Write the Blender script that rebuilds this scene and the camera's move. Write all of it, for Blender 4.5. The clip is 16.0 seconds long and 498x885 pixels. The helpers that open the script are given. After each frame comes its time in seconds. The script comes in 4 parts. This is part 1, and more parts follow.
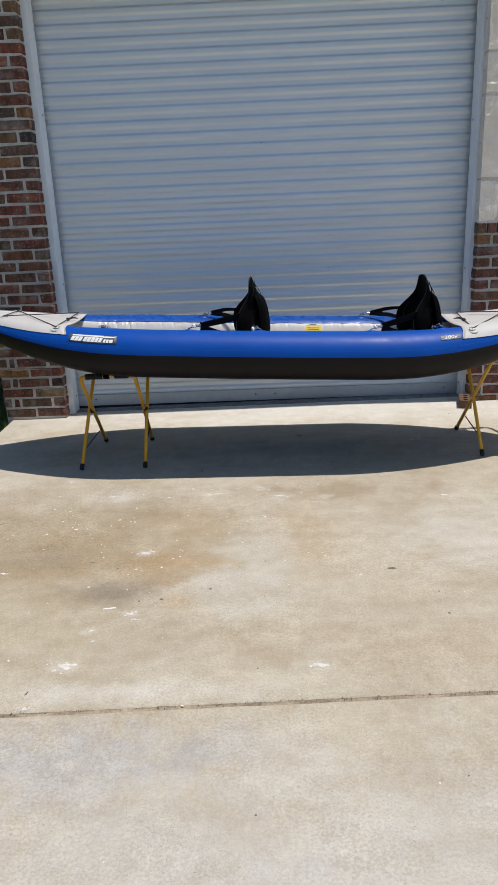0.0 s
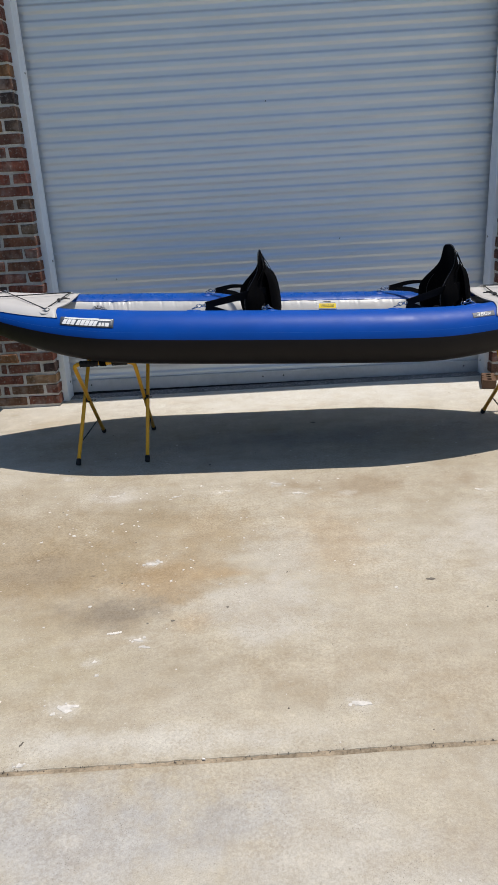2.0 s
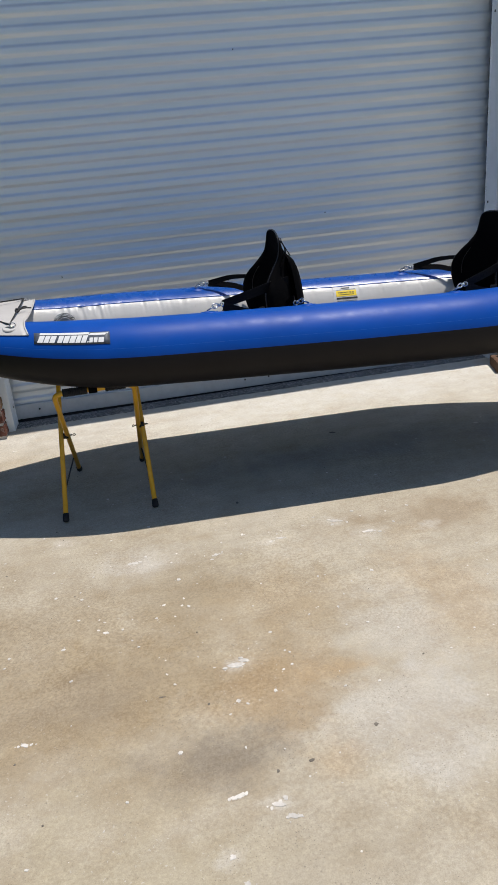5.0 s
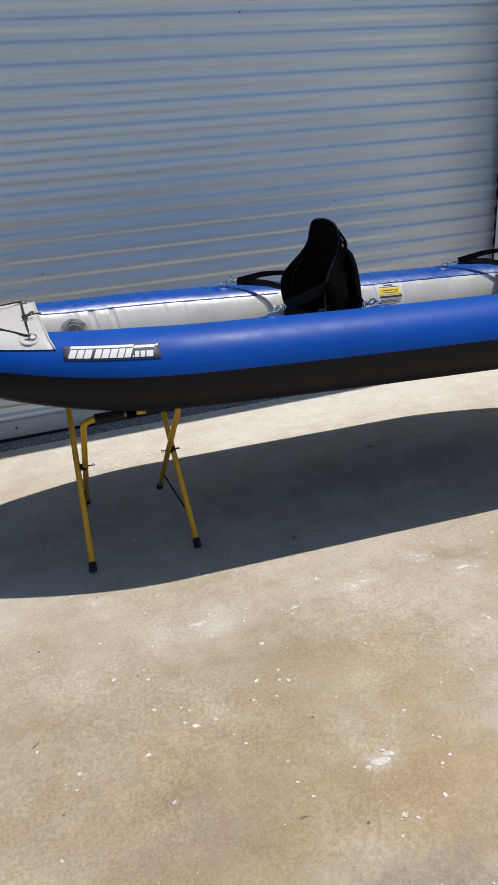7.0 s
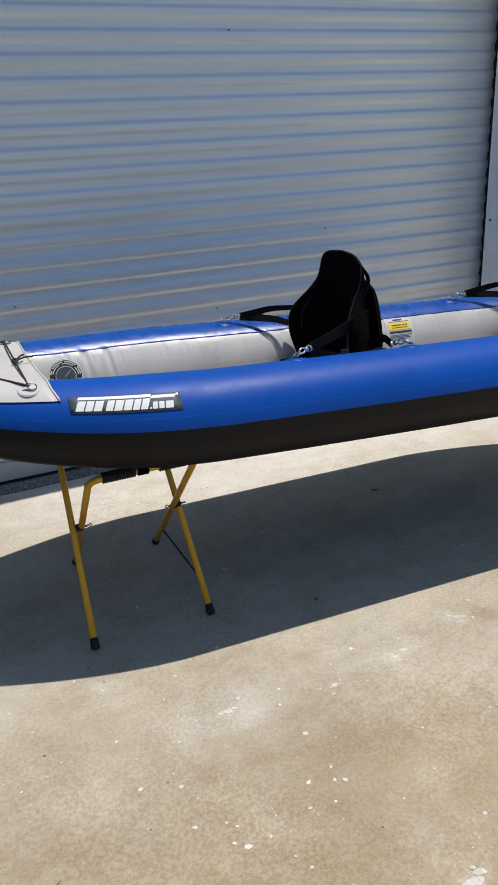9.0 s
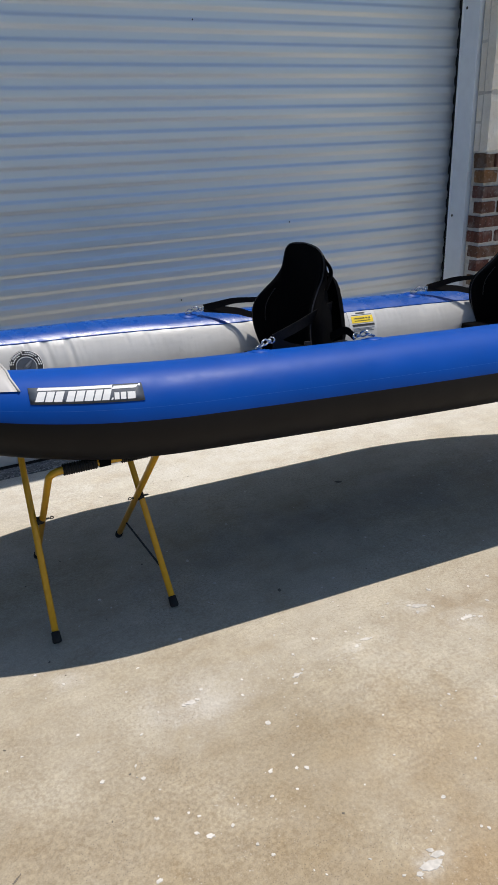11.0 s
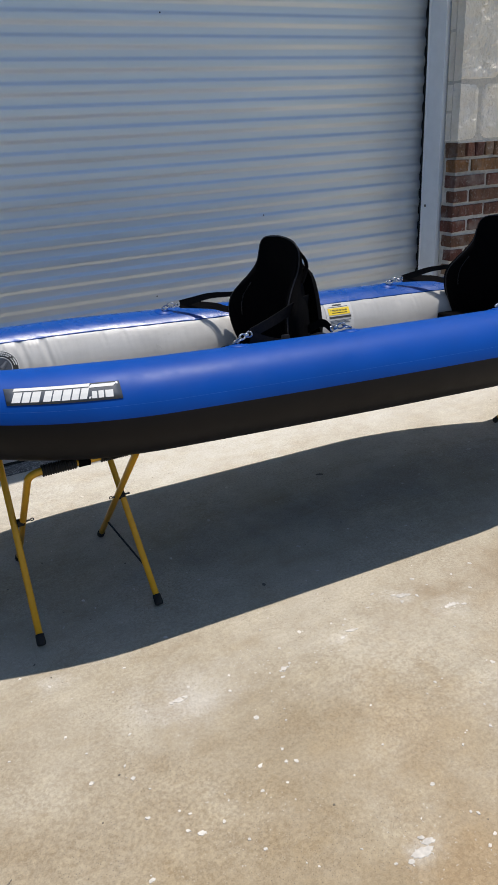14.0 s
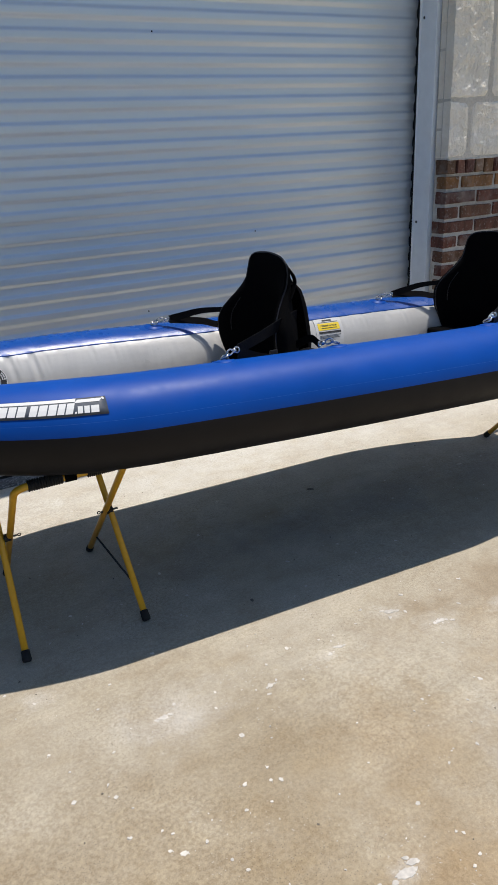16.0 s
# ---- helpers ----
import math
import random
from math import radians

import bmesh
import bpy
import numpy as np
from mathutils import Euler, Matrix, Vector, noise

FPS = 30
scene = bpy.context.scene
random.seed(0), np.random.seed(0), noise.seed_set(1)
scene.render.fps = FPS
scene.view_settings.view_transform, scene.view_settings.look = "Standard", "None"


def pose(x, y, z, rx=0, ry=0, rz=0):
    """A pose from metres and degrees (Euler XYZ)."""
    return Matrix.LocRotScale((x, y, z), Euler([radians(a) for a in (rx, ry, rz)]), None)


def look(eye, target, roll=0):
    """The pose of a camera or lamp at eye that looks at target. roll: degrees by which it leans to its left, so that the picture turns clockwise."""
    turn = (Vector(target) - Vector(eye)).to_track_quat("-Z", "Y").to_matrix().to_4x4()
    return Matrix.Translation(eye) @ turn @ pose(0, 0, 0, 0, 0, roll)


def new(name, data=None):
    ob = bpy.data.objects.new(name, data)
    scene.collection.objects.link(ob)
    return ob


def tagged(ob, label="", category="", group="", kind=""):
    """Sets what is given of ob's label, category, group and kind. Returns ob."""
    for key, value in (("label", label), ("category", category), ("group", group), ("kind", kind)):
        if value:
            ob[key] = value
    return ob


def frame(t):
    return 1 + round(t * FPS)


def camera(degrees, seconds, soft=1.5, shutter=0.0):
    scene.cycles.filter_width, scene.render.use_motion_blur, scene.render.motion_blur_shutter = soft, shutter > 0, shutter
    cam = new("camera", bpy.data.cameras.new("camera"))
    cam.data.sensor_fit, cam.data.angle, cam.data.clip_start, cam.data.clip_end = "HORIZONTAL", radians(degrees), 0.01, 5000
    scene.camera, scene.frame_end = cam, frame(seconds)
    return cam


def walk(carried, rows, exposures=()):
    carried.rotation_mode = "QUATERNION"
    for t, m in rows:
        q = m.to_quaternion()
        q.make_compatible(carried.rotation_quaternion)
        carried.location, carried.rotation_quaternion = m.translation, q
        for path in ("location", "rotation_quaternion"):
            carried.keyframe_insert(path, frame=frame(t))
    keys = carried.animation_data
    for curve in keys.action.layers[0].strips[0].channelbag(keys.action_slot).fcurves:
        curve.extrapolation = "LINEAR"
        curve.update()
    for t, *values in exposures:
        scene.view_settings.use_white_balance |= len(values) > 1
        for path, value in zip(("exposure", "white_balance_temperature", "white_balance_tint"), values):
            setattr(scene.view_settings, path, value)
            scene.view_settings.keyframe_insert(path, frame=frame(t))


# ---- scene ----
cam = camera(38.7, 16.0)
PATH = [
    (0, (-0.017, 0.124, 1.532), (-0.065, 2.021, 0.901), -2.4),
    (0.5, (-0.041, 0.15, 1.522), (-0.085, 2.043, 0.878), -2.4),
    (1, (-0.053, 0.238, 1.521), (-0.106, 2.123, 0.856), -2.7),
    (1.5, (-0.05, 0.416, 1.515), (-0.105, 2.294, 0.831), -3.0),
    (2, (-0.111, 0.505, 1.508), (-0.15, 2.378, 0.806), -3.3),
    (2.5, (-0.301, 0.579, 1.517), (-0.306, 2.446, 0.802), -3.7),
    (3, (-0.435, 0.671, 1.506), (-0.383, 2.534, 0.781), -3.8),
    (3.5, (-0.511, 0.849, 1.5), (-0.394, 2.704, 0.76), -3.9),
    (6, (-1.075, 1.663, 1.464), (-0.637, 3.452, 0.683), -4.8),
    (6.5, (-1.221, 1.812, 1.47), (-0.703, 3.576, 0.683), -4.0),
    (7, (-1.227, 1.977, 1.456), (-0.701, 3.73, 0.649), -4.4),
    (7.5, (-1.223, 2.105, 1.467), (-0.686, 3.848, 0.646), -4.9),
    (8, (-1.296, 2.213, 1.47), (-0.708, 3.942, 0.655), -4.5),
    (8.5, (-1.382, 2.309, 1.471), (-0.734, 4.028, 0.679), -4.0),
    (9, (-1.388, 2.338, 1.473), (-0.688, 4.048, 0.708), -3.3),
    (11.5, (-1.376, 2.329, 1.46), (-0.584, 3.985, 0.666), -2.4),
    (12, (-1.374, 2.335, 1.458), (-0.569, 3.979, 0.652), -2.6),
    (12.5, (-1.375, 2.341, 1.467), (-0.557, 3.974, 0.653), -2.7),
    (13, (-1.378, 2.337, 1.46), (-0.557, 3.972, 0.651), -2.9),
    (13.5, (-1.383, 2.337, 1.465), (-0.561, 3.972, 0.658), -3.1),
    (14, (-1.376, 2.336, 1.461), (-0.548, 3.972, 0.662), -3.2),
    (14.5, (-1.37, 2.332, 1.46), (-0.533, 3.968, 0.67), -3.2),
    (15, (-1.351, 2.328, 1.461), (-0.505, 3.963, 0.68), -3.0),
    (15.5, (-1.347, 2.325, 1.462), (-0.497, 3.963, 0.69), -2.8),
    (16, (-1.347, 2.324, 1.465), (-0.504, 3.968, 0.7), -3.0),
]
walk(cam, [(t, look(eye, target, roll)) for t, eye, target, roll in PATH])


# ---- light ----
SUN_TO = Vector((0.262, -0.016, 1.0)).normalized()
world = bpy.data.worlds.new("sky")
scene.world = world
world.use_nodes = True
wn = world.node_tree.nodes
sky = wn.new("ShaderNodeTexSky")
sky.sky_type, sky.sun_disc = "NISHITA", False
sky.sun_elevation, sky.sun_rotation = radians(75.2), radians(97.8)
sky.air_density, sky.dust_density, sky.ozone_density = 1.0, 0.4, 3.5
world.node_tree.links.new(sky.outputs[0], wn["Background"].inputs[0])
wn["Background"].inputs[1].default_value = 0.108
sun = new("sun", bpy.data.lights.new("sun", "SUN"))
sun.data.energy, sun.data.angle, sun.data.color = 4.3, radians(0.53), (1.0, 0.937, 0.872)
sun.matrix_world = look(SUN_TO * 30, (0, 0, 0))


# ---- materials ----
def material(name, rough=0.6, metal=0.0, spec=0.5, coat=0.0):
    m = bpy.data.materials.new(name)
    m.use_nodes = True
    b = m.node_tree.nodes["Principled BSDF"]
    b.inputs["Roughness"].default_value = rough
    b.inputs["Metallic"].default_value = metal
    b.inputs["Specular IOR Level"].default_value = spec
    b.inputs["Coat Weight"].default_value = coat
    return m, m.node_tree.nodes, m.node_tree.links, b


def coords(n, kind="Object"):
    return n.new("ShaderNodeTexCoord").outputs[kind]


def noise_of(n, l, at, scale, detail=4.0, rough=0.55, stretch=None):
    if stretch:
        mp = n.new("ShaderNodeMapping")
        mp.inputs["Scale"].default_value = stretch
        l.new(at, mp.inputs[0])
        at = mp.outputs[0]
    t = n.new("ShaderNodeTexNoise")
    t.inputs["Scale"].default_value, t.inputs["Detail"].default_value, t.inputs["Roughness"].default_value = scale, detail, rough
    l.new(at, t.inputs["Vector"])
    return t.outputs["Fac"]


def ramp(n, l, fac, stops):
    r = n.new("ShaderNodeValToRGB")
    while len(r.color_ramp.elements) < len(stops):
        r.color_ramp.elements.new(0.5)
    for e, (p, c) in zip(r.color_ramp.elements, stops):
        e.position, e.color = p, (*c, 1) if len(c) == 3 else c
    l.new(fac, r.inputs[0])
    return r.outputs[0]


def grey(v):
    return (v, v, v)


def mix(n, l, fac, a, b, mode="MIX"):
    x = n.new("ShaderNodeMix")
    x.data_type, x.blend_type = "RGBA", mode
    for value, socket in ((fac, x.inputs["Factor"]), (a, x.inputs["A"]), (b, x.inputs["B"])):
        if isinstance(value, (int, float)):
            socket.default_value = value
        elif isinstance(value, tuple):
            socket.default_value = (*value, 1)
        else:
            l.new(value, socket)
    return x.outputs["Result"]


def maths(n, l, op, a, b=0.0):
    x = n.new("ShaderNodeMath")
    x.operation = op
    for value, socket in zip((a, b), x.inputs):
        if isinstance(value, (int, float)):
            socket.default_value = value
        else:
            l.new(value, socket)
    return x.outputs[0]


def bump(n, l, b, height, strength, distance):
    x = n.new("ShaderNodeBump")
    x.inputs["Strength"].default_value, x.inputs["Distance"].default_value = strength, distance
    l.new(height, x.inputs["Height"])
    l.new(x.outputs[0], b.inputs["Normal"])


def plain(name, colour, rough=0.6, metal=0.0, grain=60.0, vary=0.12, relief=0.1, spec=0.5, coat=0.0, depth=0.002):
    m, n, l, b = material(name, rough, metal, spec, coat)
    at = coords(n)
    small, big = noise_of(n, l, at, grain), noise_of(n, l, at, grain / 14, 2)
    lo, hi = tuple(c * (1 - vary) for c in colour), tuple(min(1, c * (1 + vary)) for c in colour)
    c = ramp(n, l, small, [(0.3, lo), (0.7, hi)])
    c = mix(n, l, 0.5, c, ramp(n, l, big, [(0.35, lo), (0.65, hi)]))
    l.new(c, b.inputs["Base Color"])
    l.new(ramp(n, l, big, [(0.3, grey(max(0, rough - 0.05))), (0.7, grey(min(1, rough + 0.06)))]), b.inputs["Roughness"])
    if relief:
        bump(n, l, b, small, relief, depth)
    return m


def concrete():
    m, n, l, b = material("weathered_concrete", 0.8, spec=0.3)
    at = coords(n)
    # broad clouds of pale and tan
    cloud = noise_of(n, l, at, 0.9, 5, 0.6)
    c = ramp(n, l, cloud, [(0.30, (0.325, 0.276, 0.198)), (0.48, (0.405, 0.359, 0.277)), (0.68, (0.475, 0.438, 0.364))])
    # trowel streaks along the slab
    streak = noise_of(n, l, at, 1.6, 6, 0.65, (1.0, 4.5, 1))
    c = mix(n, l, 0.32, c, ramp(n, l, streak, [(0.3, (0.33, 0.284, 0.208)), (0.7, (0.48, 0.438, 0.36))]))

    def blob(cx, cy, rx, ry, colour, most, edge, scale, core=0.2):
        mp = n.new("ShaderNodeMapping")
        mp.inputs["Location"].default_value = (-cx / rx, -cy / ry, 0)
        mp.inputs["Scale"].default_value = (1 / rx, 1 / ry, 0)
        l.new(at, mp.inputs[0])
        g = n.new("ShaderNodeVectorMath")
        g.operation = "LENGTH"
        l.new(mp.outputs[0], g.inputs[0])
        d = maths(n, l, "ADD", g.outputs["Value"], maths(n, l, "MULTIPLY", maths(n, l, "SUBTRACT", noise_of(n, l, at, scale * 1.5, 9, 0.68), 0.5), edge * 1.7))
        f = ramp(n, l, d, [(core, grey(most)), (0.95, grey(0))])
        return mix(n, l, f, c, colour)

    c = blob(-0.98, 3.12, 0.95, 0.66, (0.295, 0.228, 0.138), 0.85, 1.3, 2.0)
    c = blob(-1.11, 3.11, 0.34, 0.17, (0.235, 0.19, 0.135), 0.6, 1.2, 3.0)
    c = blob(-1.5, 3.5, 0.8, 0.7, (0.315, 0.26, 0.18), 0.7, 1.4, 2.2)
    c = blob(-0.68, 3.58, 0.40, 0.28, (0.29, 0.235, 0.155), 0.55, 1.6, 2.6)
    c = blob(-0.37, 3.34, 0.28, 0.42, (0.335, 0.255, 0.155), 0.5, 1.7, 2.8)
    c = blob(-0.51, 3.0, 0.28, 0.26, (0.325, 0.235, 0.135), 0.65, 1.5, 3.2)
    c = blob(-0.70, 2.77, 0.24, 0.17, (0.20, 0.17, 0.132), 0.72, 1.4, 3.4)
    c = blob(0.40, 3.80, 0.62, 0.17, (0.285, 0.22, 0.145), 0.65, 1.8, 2.5)
    c = blob(0.17, 3.25, 0.26, 0.5, (0.37, 0.285, 0.185), 0.55, 1.8, 2.2)
    c = blob(0.55, 2.35, 0.75, 0.22, (0.37, 0.31, 0.225), 0.5, 1.8, 2.4)
    c = blob(0.95, 3.2, 0.42, 0.5, (0.50, 0.475, 0.425), 0.6, 1.6, 2.2)
    c = blob(-0.17, 2.80, 0.30, 0.26, (0.47, 0.445, 0.395), 0.55, 1.1, 3.0, 0.55)
    c = blob(-0.05, 3.16, 0.24, 0.34, (0.47, 0.445, 0.395), 0.40, 1.5, 3.0, 0.3)
    c = blob(-0.30, 3.03, 0.17, 0.05, (0.39, 0.285, 0.165), 0.55, 1.7, 6.0)
    c = blob(-0.42, 2.70, 0.12, 0.08, (0.38, 0.28, 0.17), 0.45, 1.4, 6.0)
    c = blob(-0.87, 3.84, 0.22, 0.16, (0.48, 0.455, 0.41), 0.4, 1.7, 4.5)
    c = blob(-0.60, 2.13, 0.75, 0.08, (0.50, 0.475, 0.42), 0.7, 1.4, 4.0)
    c = blob(-0.26, 1.86, 0.20, 0.10, (0.285, 0.28, 0.275), 0.7, 1.6, 4.0)
    c = blob(-0.62, 1.82, 0.52, 0.22, (0.36, 0.355, 0.345), 0.75, 1.6, 3.5)
    c = blob(0.45, 1.72, 0.30, 0.14, (0.33, 0.275, 0.20), 0.5, 1.6, 3.5)
    c = blob(0.0, 1.1, 2.4, 0.95, (0.445, 0.43, 0.40), 0.8, 1.0, 2.0)
    c = blob(-1.55, 5.1, 0.35, 0.25, (0.40, 0.33, 0.23), 0.6, 1.9, 6.0)
    c = blob(-1.1, 2.5, 0.6, 0.36, (0.365, 0.315, 0.22), 0.7, 1.5, 2.2)
    # grey band along the kayak's line, deepening its shade in the base colour
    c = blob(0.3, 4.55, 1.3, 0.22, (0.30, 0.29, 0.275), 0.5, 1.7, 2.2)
    c = blob(0.6, 5.45, 4.2, 0.95, (0.60, 0.582, 0.535), 0.85, 0.6, 1.5)
    c = mix(n, l, ramp(n, l, noise_of(n, l, at, 4.5, 6, 0.65, (0.8, 1.6, 1)), [(0.55, grey(0)), (0.70, grey(0.16))]), c, (0.42, 0.36, 0.27))
    # pale patch out of view, added to bounce more light onto the right wall
    c = blob(6.2, 3.2, 3.6, 2.6, (0.62, 0.60, 0.55), 0.9, 0.8, 1.0)
    # pale rubbed-in lime round the larger crusts
    for cx, cy, r in ((-0.77, 2.28, 0.07), (0.141, 2.243, 0.07), (0.053, 3.753, 0.09), (-0.056, 3.879, 0.08), (-0.587, 2.61, 0.05), (0.30, 3.72, 0.07), (-0.629, 1.804, 0.045), (-0.72, 2.50, 0.05), (-0.86, 3.80, 0.11), (-0.60, 3.13, 0.06), (-0.352, 3.81, 0.05), (-1.185, 4.09, 0.08)):
        c = blob(cx, cy, r, r * 0.7, (0.55, 0.525, 0.475), 0.4, 1.6, 12.0)
    # hand-sized mottling, tan against grey
    mott = noise_of(n, l, at, 5.5, 8, 0.66, (0.75, 1.3, 1))
    c = mix(n, l, 0.34, c, ramp(n, l, mott, [(0.34, (0.415, 0.375, 0.315)), (0.5, (0.5, 0.5, 0.5)), (0.66, (0.60, 0.60, 0.585))]), "OVERLAY")
    patch = noise_of(n, l, at, 13, 8, 0.68)
    c = mix(n, l, 0.20, c, ramp(n, l, patch, [(0.38, (0.40, 0.365, 0.31)), (0.5, (0.5, 0.5, 0.49)), (0.61, (0.63, 0.63, 0.60))]), "OVERLAY")
    # blotches a finger wide where the cream has worn off
    blot = noise_of(n, l, at, 105, 5, 0.62)
    worn = ramp(n, l, noise_of(n, l, at, 1.9, 4, 0.6), [(0.36, grey(0.08)), (0.62, grey(0.38))])
    # the cream is gone over a stretch near the bow stand
    mp = n.new("ShaderNodeMapping")
    mp.inputs["Location"].default_value = (0.95 / 0.95, -3.5 / 0.6, 0)
    mp.inputs["Scale"].default_value = (1 / 0.95, 1 / 0.6, 0)
    l.new(at, mp.inputs[0])
    far = n.new("ShaderNodeVectorMath")
    far.operation = "LENGTH"
    l.new(mp.outputs[0], far.inputs[0])
    rough_fac = ramp(n, l, maths(n, l, "ADD", far.outputs["Value"], maths(n, l, "SUBTRACT", noise_of(n, l, at, 2.4, 5, 0.6), 0.5)), [(0.4, grey(0.16)), (1.05, grey(0))])
    worn = maths(n, l, "ADD", worn, rough_fac)
    c = mix(n, l, worn, c, ramp(n, l, blot, [(0.40, (0.38, 0.35, 0.305)), (0.5, grey(0.5)), (0.59, (0.63, 0.625, 0.60))]), "OVERLAY")
    # fine sand, pores and pale efflorescence
    sand = noise_of(n, l, at, 290, 3, 0.7)
    c = mix(n, l, 0.27, c, ramp(n, l, sand, [(0.30, grey(0.22)), (0.5, grey(0.5)), (0.72, grey(0.74))]), "OVERLAY")
    mid = noise_of(n, l, at, 95, 5, 0.75)
    c = mix(n, l, 0.21, c, ramp(n, l, mid, [(0.32, grey(0.33)), (0.5, grey(0.5)), (0.66, grey(0.68))]), "OVERLAY")
    pit = n.new("ShaderNodeTexVoronoi")
    pit.inputs["Scale"].default_value = 150
    l.new(at, pit.inputs["Vector"])
    pits = maths(n, l, "MULTIPLY", ramp(n, l, pit.outputs["Distance"], [(0.10, grey(1)), (0.22, grey(0))]),
                 ramp(n, l, noise_of(n, l, at, 3.5, 5, 0.65), [(0.47, grey(0)), (0.60, grey(1))]))
    # larger open pores in a few rough stretches
    pore = n.new("ShaderNodeTexVoronoi")
    pore.inputs["Scale"].default_value = 62
    l.new(at, pore.inputs["Vector"])
    pores = maths(n, l, "MULTIPLY", ramp(n, l, pore.outputs["Distance"], [(0.09, grey(0.7)), (0.18, grey(0))]),
                  ramp(n, l, noise_of(n, l, at, 2.3, 6, 0.7), [(0.52, grey(0)), (0.62, grey(1))]))
    pits = maths(n, l, "MAXIMUM", pits, pores)
    speck = maths(n, l, "MULTIPLY", ramp(n, l, noise_of(n, l, at, 120, 2, 0.6), [(0.66, grey(0)), (0.72, grey(1))]), ramp(n, l, noise_of(n, l, at, 2.6, 4, 0.6), [(0.42, grey(0)), (0.62, grey(0.65))]))
    c = mix(n, l, speck, c, (0.58, 0.55, 0.49))
    c = mix(n, l, maths(n, l, "MULTIPLY", pits, 0.75), c, (0.12, 0.10, 0.082))
    l.new(c, b.inputs["Base Color"])
    h = maths(n, l, "ADD", maths(n, l, "MULTIPLY", sand, 0.5), maths(n, l, "SUBTRACT", mid, pits))
    bump(n, l, b, h, 0.13, 0.003)
    return m


def aggregate():
    """Dark washed concrete: small stones of many greys in a dark matrix."""
    m, n, l, b = material("dark_speckled_concrete", 0.85, spec=0.3)
    at = coords(n)
    cell = n.new("ShaderNodeTexVoronoi")
    cell.inputs["Scale"].default_value = 130
    l.new(at, cell.inputs["Vector"])
    sep = n.new("ShaderNodeSeparateColor")
    l.new(cell.outputs["Color"], sep.inputs[0])
    c = ramp(n, l, sep.outputs[0], [(0.0, (0.09, 0.086, 0.082)), (0.6, (0.225, 0.218, 0.21)), (0.85, (0.36, 0.35, 0.335)), (1.0, (0.55, 0.535, 0.51))])
    c = mix(n, l, 0.35, c, ramp(n, l, noise_of(n, l, at, 9, 5, 0.6, (0.3, 1, 1)), [(0.35, grey(0.08)), (0.65, grey(0.27))]))
    l.new(c, b.inputs["Base Color"])
    bump(n, l, b, maths(n, l, "SUBTRACT", 1.0, cell.outputs["Distance"]), 0.5, 0.004)
    return m


def brick_material(name, dusty):
    m, n, l, b = material(name, 0.85, spec=0.25)
    info = n.new("ShaderNodeObjectInfo")
    at = coords(n)
    off = n.new("ShaderNodeVectorMath")
    l.new(at, off.inputs[0])
    scl = n.new("ShaderNodeVectorMath")
    scl.operation = "SCALE"
    scl.inputs[0].default_value = (37, 19, 53)
    l.new(info.outputs["Random"], scl.inputs["Scale"])
    l.new(scl.outputs[0], off.inputs[1])
    at = off.outputs[0]
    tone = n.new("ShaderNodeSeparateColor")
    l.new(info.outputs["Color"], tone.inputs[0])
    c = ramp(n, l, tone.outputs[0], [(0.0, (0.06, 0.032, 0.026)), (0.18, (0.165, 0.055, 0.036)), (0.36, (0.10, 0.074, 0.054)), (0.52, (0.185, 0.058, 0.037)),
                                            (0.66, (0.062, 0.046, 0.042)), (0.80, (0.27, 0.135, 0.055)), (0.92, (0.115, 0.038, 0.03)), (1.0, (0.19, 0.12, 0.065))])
    c = mix(n, l, 0.75, c, ramp(n, l, noise_of(n, l, at, 22, 5, 0.65, (1, 1, 0.35)), [(0.33, grey(0.22)), (0.67, grey(0.75))]), "OVERLAY")
    c = mix(n, l, ramp(n, l, noise_of(n, l, at, 60, 4, 0.7), [(0.56, grey(0)), (0.72, grey(0.65 * dusty))]), c, (0.42, 0.37, 0.33))
    c = mix(n, l, ramp(n, l, noise_of(n, l, at, 9, 3), [(0.52, grey(0)), (0.72, grey(0.5 * dusty))]), c, (0.36, 0.31, 0.27))
    l.new(c, b.inputs["Base Color"])
    bump(n, l, b, noise_of(n, l, at, 60, 6, 0.7), 0.8, 0.012)
    return m


def stone_material():
    m, n, l, b = material("limestone", 0.85, spec=0.25)
    info = n.new("ShaderNodeObjectInfo")
    at = coords(n)
    c = ramp(n, l, noise_of(n, l, at, 6, 6, 0.6), [(0.3, (0.83, 0.735, 0.60)), (0.55, (0.90, 0.83, 0.715)), (0.75, (0.93, 0.875, 0.79))])
    c = mix(n, l, ramp(n, l, info.outputs["Random"], [(0, grey(0.0)), (1, grey(0.2))]), c, (0.80, 0.68, 0.50))
    c = mix(n, l, 0.2, c, ramp(n, l, noise_of(n, l, at, 45, 5, 0.7), [(0.3, grey(0.35)), (0.7, grey(0.65))]), "OVERLAY")
    l.new(c, b.inputs["Base Color"])
    bump(n, l, b, maths(n, l, "ADD", maths(n, l, "MULTIPLY", noise_of(n, l, at, 70, 4, 0.6), 0.55), maths(n, l, "MULTIPLY", noise_of(n, l, at, 11, 4, 0.5), 2.2)), 1.0, 0.016)
    return m


